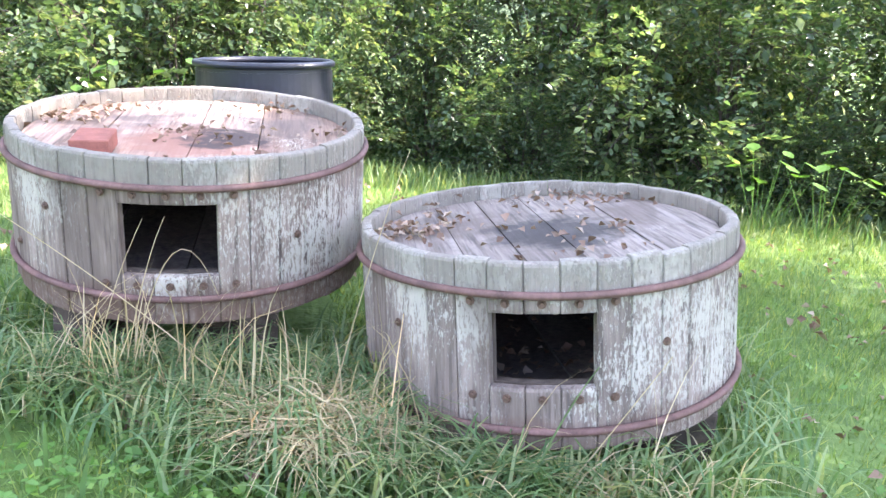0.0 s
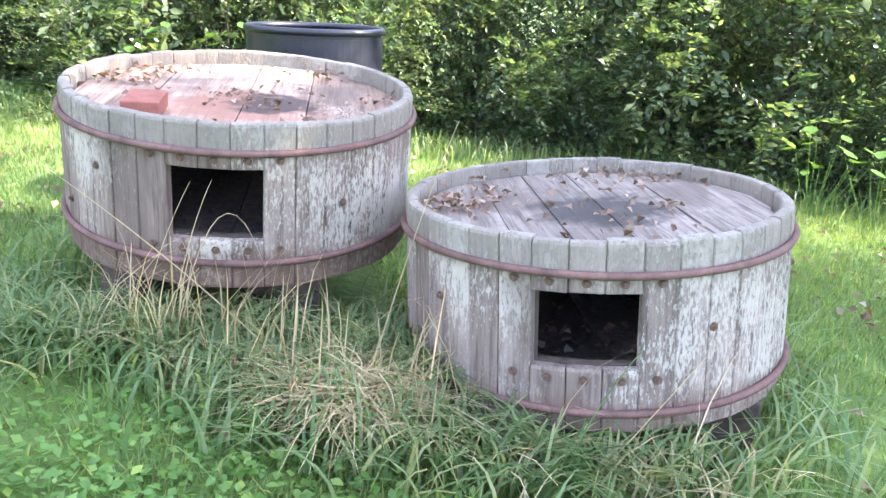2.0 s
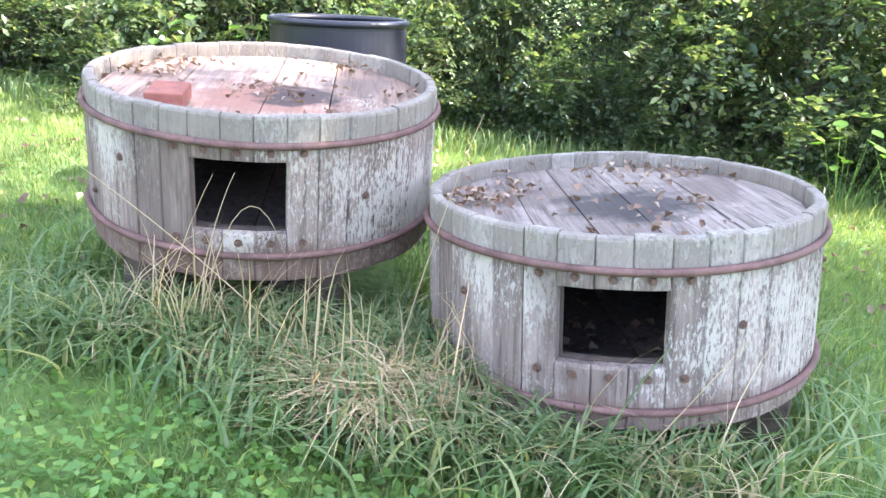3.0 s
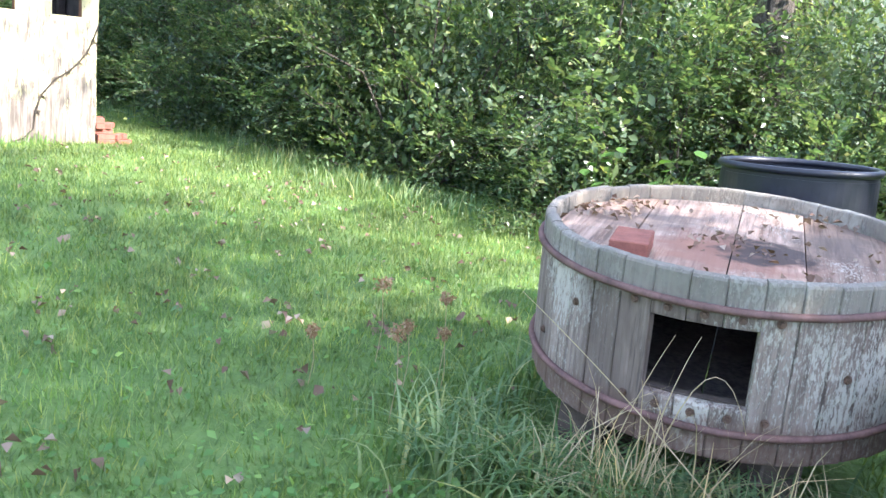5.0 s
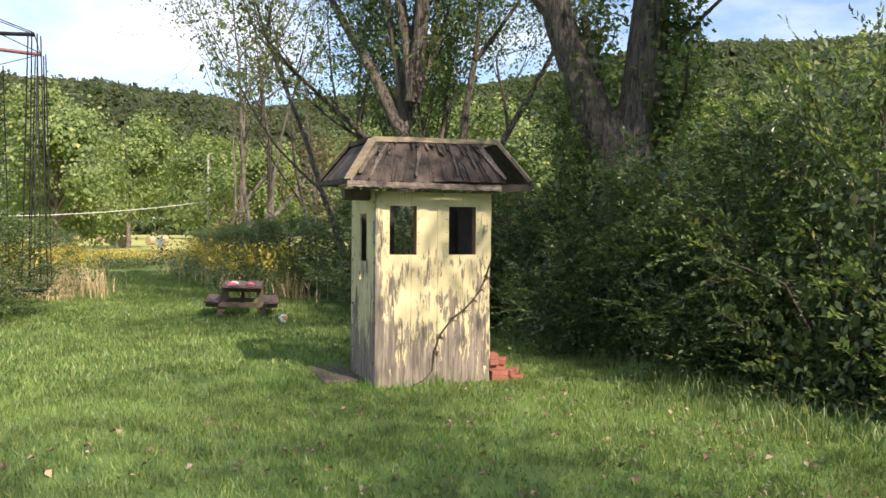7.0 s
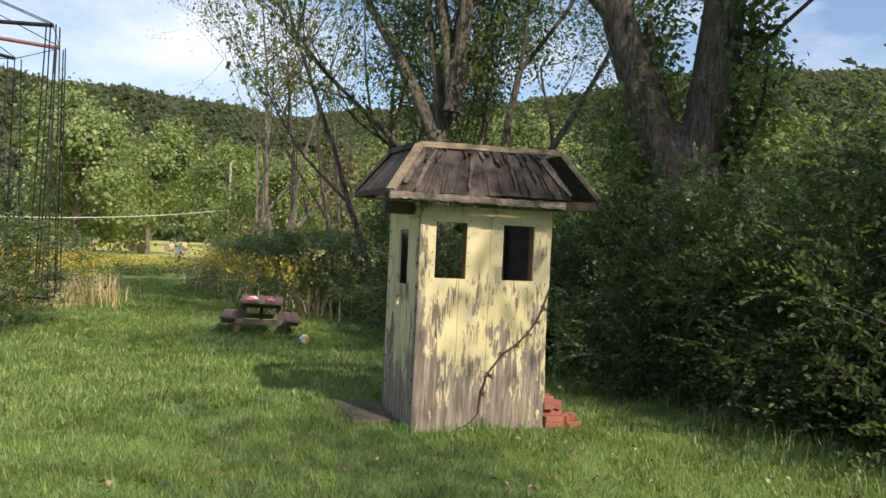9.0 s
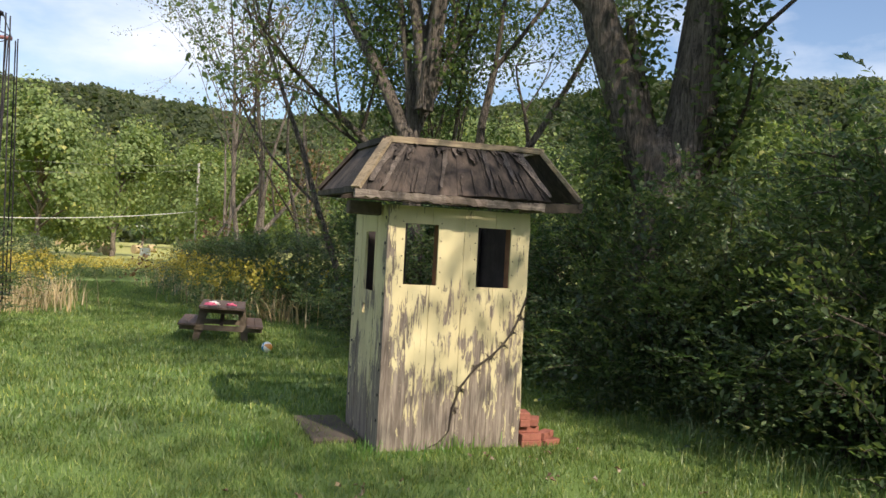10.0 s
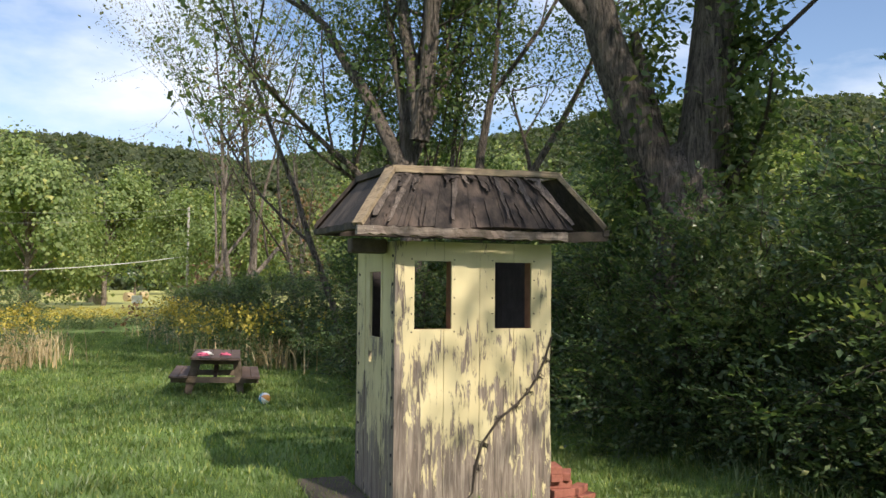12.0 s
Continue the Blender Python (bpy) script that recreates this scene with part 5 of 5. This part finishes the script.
GOLD = goldenrod(91, 70, 1.0, 0.75, "clump of yellow flowering goldenrod")
r0 = random.Random(3)
spots = [(-23.6, 5.4), (-25.5, 6.3), (-22.6, 4.0), (-24.8, 4.6), (-27.0, 5.6), (-29.5, 6.8), (-21.8, 2.6), (-23.5, 2.5), (-26, 3.2), (-29, 4.5), (-22.3, 10.9), (-24.3, 11.4), (-26.3, 11.9), (-28.2, 12.5), (-30.5, 13.0), (-20.6, 10.6), (-37.5, 11.8), (-39, 13.2), (-38.5, 10.4), (-40.5, 15), (-42, 12)]
for i, (x, y) in enumerate(spots):
    ob = GOLD if i == 0 else copy_thing(GOLD, Matrix())
    ob.matrix_world = pose(x, y, -0.02, 0, 0, r0.uniform(0, 360)) @ Matrix.Diagonal((1, 1, r0.uniform(0.8, 1.1) * (0.6 if x < -36 else 1.0), 1))

# ---- grass and small growth ----


def clear(p):
    """Drops places inside the booth, the tubs and the drum."""
    inv = np.array(BOOTH.inverted())
    q = p @ inv[:3, :3].T + inv[:3, 3]
    keep = ~((q[:, 0] > -0.02) & (q[:, 0] < W + 0.02) & (q[:, 1] > -0.02) & (q[:, 1] < D + 0.05))
    for x, y, r in ((-1.08, 3.9, 0.62), (0.42, 3.44, 0.66), (-1.0, 5.16, 0.36)):
        keep &= np.hypot(p[:, 0] - x, p[:, 1] - y) > r
    return p[keep]


def lawn_patch(name, x0, x1, y0, y1, density, h, w, lean, seed, material, label):
    r = np.random.default_rng(seed)
    n = int((x1 - x0) * (y1 - y0) * density)
    x, y = r.uniform(x0, x1, n), r.uniform(y0, y1, n)
    tuft = np.sin(2.9 * x + np.sin(2.1 * y)) * np.sin(2.3 * y + 1.3 * np.sin(1.7 * x)) + 0.6 * np.sin(7.1 * x + 3 * np.sin(3 * y))
    keep = r.random(n) < np.clip(0.75 + 0.35 * tuft, 0.3, 1)
    p = np.stack([x, y, wide_swell(x, y) - 0.003], 1)[keep]
    p = clear(p)
    v, f = blade_arrays(p, h, w, lean, r)
    tagged(hang(name, mesh_of(name, v, f, material)), label, "grass", kind="stuff")


lawn_patch("lawn_grass", -4.5, 4.2, 1.2, 8.6, 3300, 0.055, 0.0042, 0.045, 1, M["grass"], "short green lawn grass around the tubs")
lawn_patch("lawn_grass", -10.5, -4.5, 1.8, 10.5, 2500, 0.055, 0.0055, 0.045, 2, M["grass"], "short sunlit lawn grass before the booth")
lawn_patch("lawn_grass", -21.0, -10.5, 0.0, 11.0, 950, 0.065, 0.011, 0.05, 3, M["grass"], "mown lawn grass around the picnic table")
lawn_patch("lawn_grass", -10.5, 4.2, -4.0, 1.2, 330, 0.055, 0.011, 0.045, 5, M["grass"], "short lawn grass along the way walked")
lawn_patch("lawn_grass", -34.0, -21.0, 1.0, 13.5, 620, 0.08, 0.018, 0.05, 4, M["grass"], "mown grass path towards the field")


def strip_growth(name, seed, groups, h, w, lean, material, label, category="grass", parts=4):
    """Tall bent blades round given places: (x, y, spread, count)."""
    r = np.random.default_rng(seed)
    p = []
    for x, y, sx, sy, n in groups:
        p.append(np.stack([r.normal(x, sx, n), r.normal(y, sy, n), np.zeros(n)], 1))
    p = clear(np.concatenate(p))
    p[:, 2] = wide_swell(p[:, 0], p[:, 1])
    v, f = blade_arrays(p, h, w, lean, r, parts)
    tagged(hang(name, mesh_of(name, v, f, material)), label, category, kind="stuff")


strip_growth("tall_grass", 5, [(-0.55, 2.98, 0.26, 0.16, 620), (-1.15, 3.02, 0.30, 0.10, 480), (-0.25, 3.25, 0.14, 0.2, 260), (0.22, 2.62, 0.30, 0.06, 330), (0.75, 2.75, 0.2, 0.08, 110), (-0.55, 2.72, 0.3, 0.12, 260), (1.15, 3.5, 0.12, 0.5, 200), (-1.85, 3.6, 0.08, 0.4, 120), (-0.15, 2.55, 0.2, 0.1, 120), (-1.45, 3.05, 0.25, 0.08, 320), (-0.8, 3.15, 0.25, 0.06, 260)],
             0.30, 0.0075, 0.30, M["tall_grass"], "tall bent green grass in front of the tubs", parts=5)
strip_growth("dry_grass", 6, [(-0.44, 2.80, 0.10, 0.06, 620), (-1.1, 3.0, 0.25, 0.08, 50), (0.35, 2.6, 0.3, 0.06, 90), (-0.4, 3.05, 0.25, 0.15, 60)], 0.27, 0.0052, 0.34, M["straw"], "matted dry straw-coloured grass tuft")
strip_growth("dry_stalks", 7, [(-1.1, 3.02, 0.22, 0.05, 90), (-0.5, 2.9, 0.3, 0.12, 80), (-0.2, 2.8, 0.06, 0.05, 10), (0.5, 2.6, 0.2, 0.03, 8)], 0.52, 0.0034, 0.30, M["straw"], "thin dry grass stalks leaning on the tubs")
strip_growth("hedge_foot_grass", 8, [(x, y - 1.35, 0.6, 0.25, 240) for x, y in LINE[:17]], 0.24, 0.006, 0.16, M["tall_grass"], "rough grass along the hedge foot")
strip_growth("field_edge_grass", 9, [(-23.0, 5.2, 0.7, 0.8, 900), (-22.2, 3.4, 0.6, 0.7, 700), (-25, 6.6, 1.0, 0.5, 500), (-21.2, 10.5, 1.2, 0.3, 600), (-25, 11.6, 1.6, 0.3, 600), (-29, 12.6, 1.6, 0.4, 500), (-39, 8.0, 1.5, 0.6, 200)], 0.75, 0.012, 0.35, M["straw"], "tall tan grasses beside the field path")
strip_growth("booth_weeds", 10, [(-9.55, 5.0, 0.14, 0.12, 70), (-9.0, 5.62, 0.08, 0.1, 40), (-8.72, 6.3, 0.06, 0.4, 120)], 0.15, 0.006, 0.08, M["weed"], "green weeds at the foot of the booth")
strip_growth("hedge_weeds", 11, [(-7.9, 9.15, 0.15, 0.1, 40), (-8.6, 9.3, 0.4, 0.1, 60), (-10.0, 9.4, 0.6, 0.1, 80)], 0.55, 0.006, 0.12, M["hedge_light"], "weed stalks at the hedge edge")


def tangle():
    """Curled dry stems in the tuft between the tubs."""
    r = np.random.default_rng(33)
    paths = []
    for _ in range(110):
        c0 = np.array([-0.44, 2.80, 0.13]) + r.normal(0, 1, 3) * (0.09, 0.06, 0.05)
        rad, a0, n = r.uniform(0.05, 0.15), r.uniform(0, 6.28), r.uniform(1.5, 4.2)
        u = r.normal(0, 1, 3)
        u /= np.linalg.norm(u)
        w = np.cross(u, r.normal(0, 1, 3))
        w /= np.linalg.norm(w)
        pts = [c0 + rad * (np.cos(a0 + n * t) * u + np.sin(a0 + n * t) * w) * (1, 1, 0.75) for t in np.linspace(0, 1, 9)]
        paths.append([(np.maximum(q, (-9, -9, 0.01)), 0.0024) for q in pts])
    tagged(hang("dry_tangle", mesh_of("dry_tangle", *tubes(paths, 4), M["straw"])), "curled tangle of dry tan grass", "grass", kind="stuff")


tangle()


def stalk(points, r, material, label):
    a, b, c_ = (np.array(q, float) for q in points)
    pts = [((1 - t) ** 2 * a + 2 * t * (1 - t) * b + t * t * c_, r * (1 - 0.6 * t)) for t in np.linspace(0, 1, 12)]
    tagged(hang("grass_stalk", mesh_of("grass_stalk", *tubes([pts], 5), material)), label, "grass stalk", "long grass stalks by the tubs")


DRY, GREEN = "long dry grass stalk leaning across the tub", "long green grass blade before the tub opening"
stalk(((-0.50, 2.88, 0.02), (-0.95, 2.98, 0.40), (-1.62, 3.16, 0.70)), 0.0030, M["straw"], DRY)
stalk(((-1.12, 2.98, 0.02), (-1.06, 3.02, 0.55), (-1.00, 3.10, 0.72)), 0.0026, M["straw"], DRY)
stalk(((-1.10, 3.00, 0.02), (-0.98, 3.02, 0.95), (-0.82, 3.12, 0.45)), 0.0026, M["straw"], DRY)
stalk(((-1.22, 3.00, 0.02), (-1.20, 3.04, 0.40), (-1.08, 3.12, 0.70)), 0.0024, M["straw"], DRY)
stalk(((-0.42, 2.95, 0.02), (-0.30, 3.05, 0.7), (-0.20, 3.2, 1.0)), 0.0026, M["straw"], DRY)
stalk(((0.30, 2.60, 0.02), (0.45, 2.64, 0.22), (0.66, 2.74, 0.50)), 0.0028, M["straw"], DRY)
stalk(((-0.18, 2.62, 0.02), (-0.17, 2.64, 0.25), (-0.18, 2.66, 0.42)), 0.0030, M["straw"], DRY)
stalk(((0.22, 2.58, 0.02), (0.28, 2.60, 0.30), (0.42, 2.68, 0.47)), 0.0050, M["tall_grass"], GREEN)
stalk(((-1.75, 2.75, 0.02), (-1.60, 2.85, 0.22), (-1.42, 2.95, 0.34)), 0.0050, M["tall_grass"], GREEN)


def broadleaf(x, y, h, n, label, material):
    """A weed with large flat leaves on thin stems at the hedge foot."""
    r = np.random.default_rng(int(abs(x) * 100))
    ob = thing("broadleaf_plant", pose(x, y, float(swell(np.array(x), np.array(y))) - 0.01), label, "plant", "broad-leaved plants at the hedge")
    tips = np.stack([r.normal(0, 0.17, n), r.normal(-0.05, 0.12, n), h * r.uniform(0.45, 1.05, n)], 1)
    for q in tips:
        hang("stem", mesh_of("stem", *tubes([[((q[0] * 0.2, q[1] * 0.2, 0), 0.004), (q * (0.7, 0.7, 0.6), 0.003), (q, 0.002)]], 4), M["weed"]), ob)
        t = r.uniform(0, 6.28)
        u, w = np.array([np.cos(t), np.sin(t), -0.35]), np.array([-np.sin(t), np.cos(t), 0.1])
        s = r.uniform(0.09, 0.14)
        rim = [q + s * (u * k + w * v) for k, v in ((0, 0), (0.18, 0.30), (0.5, 0.40), (0.8, 0.22), (1.05, 0), (0.8, -0.22), (0.5, -0.40), (0.18, -0.30))]
        mid = q + s * u * 0.5 - np.array([0, 0, 0.012])
        hang("leaf", mesh_of("leaf", rim + [mid], np.array([(8, i, (i + 1) % 8) for i in range(8)]), material), ob)


broadleaf(2.72, 6.95, 0.75, 12, "plant with large rounded green leaves at the hedge foot", M["weed"])
broadleaf(3.15, 6.75, 0.62, 9, "plant with large rounded green leaves at the hedge foot", M["weed"])
broadleaf(-2.75, 7.3, 1.05, 12, "plant with bright broad green leaves before the hedge", M["weed"])
broadleaf(-2.3, 7.2, 0.95, 9, "plant with bright broad green leaves before the hedge", M["weed"])


def weeds():
    r = np.random.default_rng(21)
    n = 3200
    x = np.concatenate([r.normal(-0.9, 0.8, n), r.uniform(-6, 3, n // 2)])
    y = np.concatenate([r.normal(2.2, 0.35, n), r.uniform(1.5, 6.5, n // 2)])
    p = clear(np.stack([x, y, wide_swell(x, y) + r.uniform(0.02, 0.07, len(x))], 1))
    v, f = leaf_arrays(p, np.zeros((len(p), 3)) + (0, 0, 1.5), 0.042, 0.014, r, 0.2)
    tagged(hang("lawn_weeds", mesh_of("lawn_weeds", v, f, M["weed"])), "small broad-leaved weeds in the lawn", "weeds", kind="stuff")
    n = 620
    x, y = r.uniform(-8.5, 3.0, n), r.uniform(1.4, 7.4, n)
    p = clear(np.stack([x, y, wide_swell(x, y) + 0.05], 1))
    p = np.repeat(p, 2, 0) + r.normal(0, 0.018, (2 * len(p), 3)) * (1, 1, 0.4)
    v, f = leaf_arrays(p, np.zeros((len(p), 3)) + (0, 0, 1), 0.05, 0.02, r, 0.8)
    tagged(hang("fallen_leaves", mesh_of("fallen_leaves", v, f, M["leaf_dead"])), "pale dead leaves fallen on the lawn", "leaves", kind="stuff")


weeds()


def seed_head(x, y, h, s):
    ob = thing("seed_head", pose(x, y, float(swell(np.array(x), np.array(y)))), "dried orange seed head on a thin stalk", "flower", "dried seed heads")
    r = np.random.default_rng(int(abs(x * 1000)))
    c = r.normal(0, 1, (130, 3))
    c = c / np.linalg.norm(c, axis=1, keepdims=True) * s * r.uniform(0.4, 1, (130, 1)) + (0, 0, h)
    hang("head", mesh_of("head", *leaf_arrays(c, c - (0, 0, h), 0.018, 0.005, r), M["seed"]), ob)
    hang("stalk", mesh_of("stalk", *tubes([[((0, 0, -0.01), 0.003), ((0.02, 0, h * 0.5), 0.0025), ((0, 0, h), 0.002)]], 4), M["straw"]), ob)


for x, y, h, s in ((-2.5, 3.66, 0.40, 0.04), (-2.15, 3.62, 0.42, 0.036), (-2.12, 3.20, 0.38, 0.036), (-2.25, 3.5, 0.30, 0.03), (-2.05, 3.45, 0.33, 0.03), (-2.6, 3.3, 0.25, 0.03)):
    seed_head(x, y, h, s)
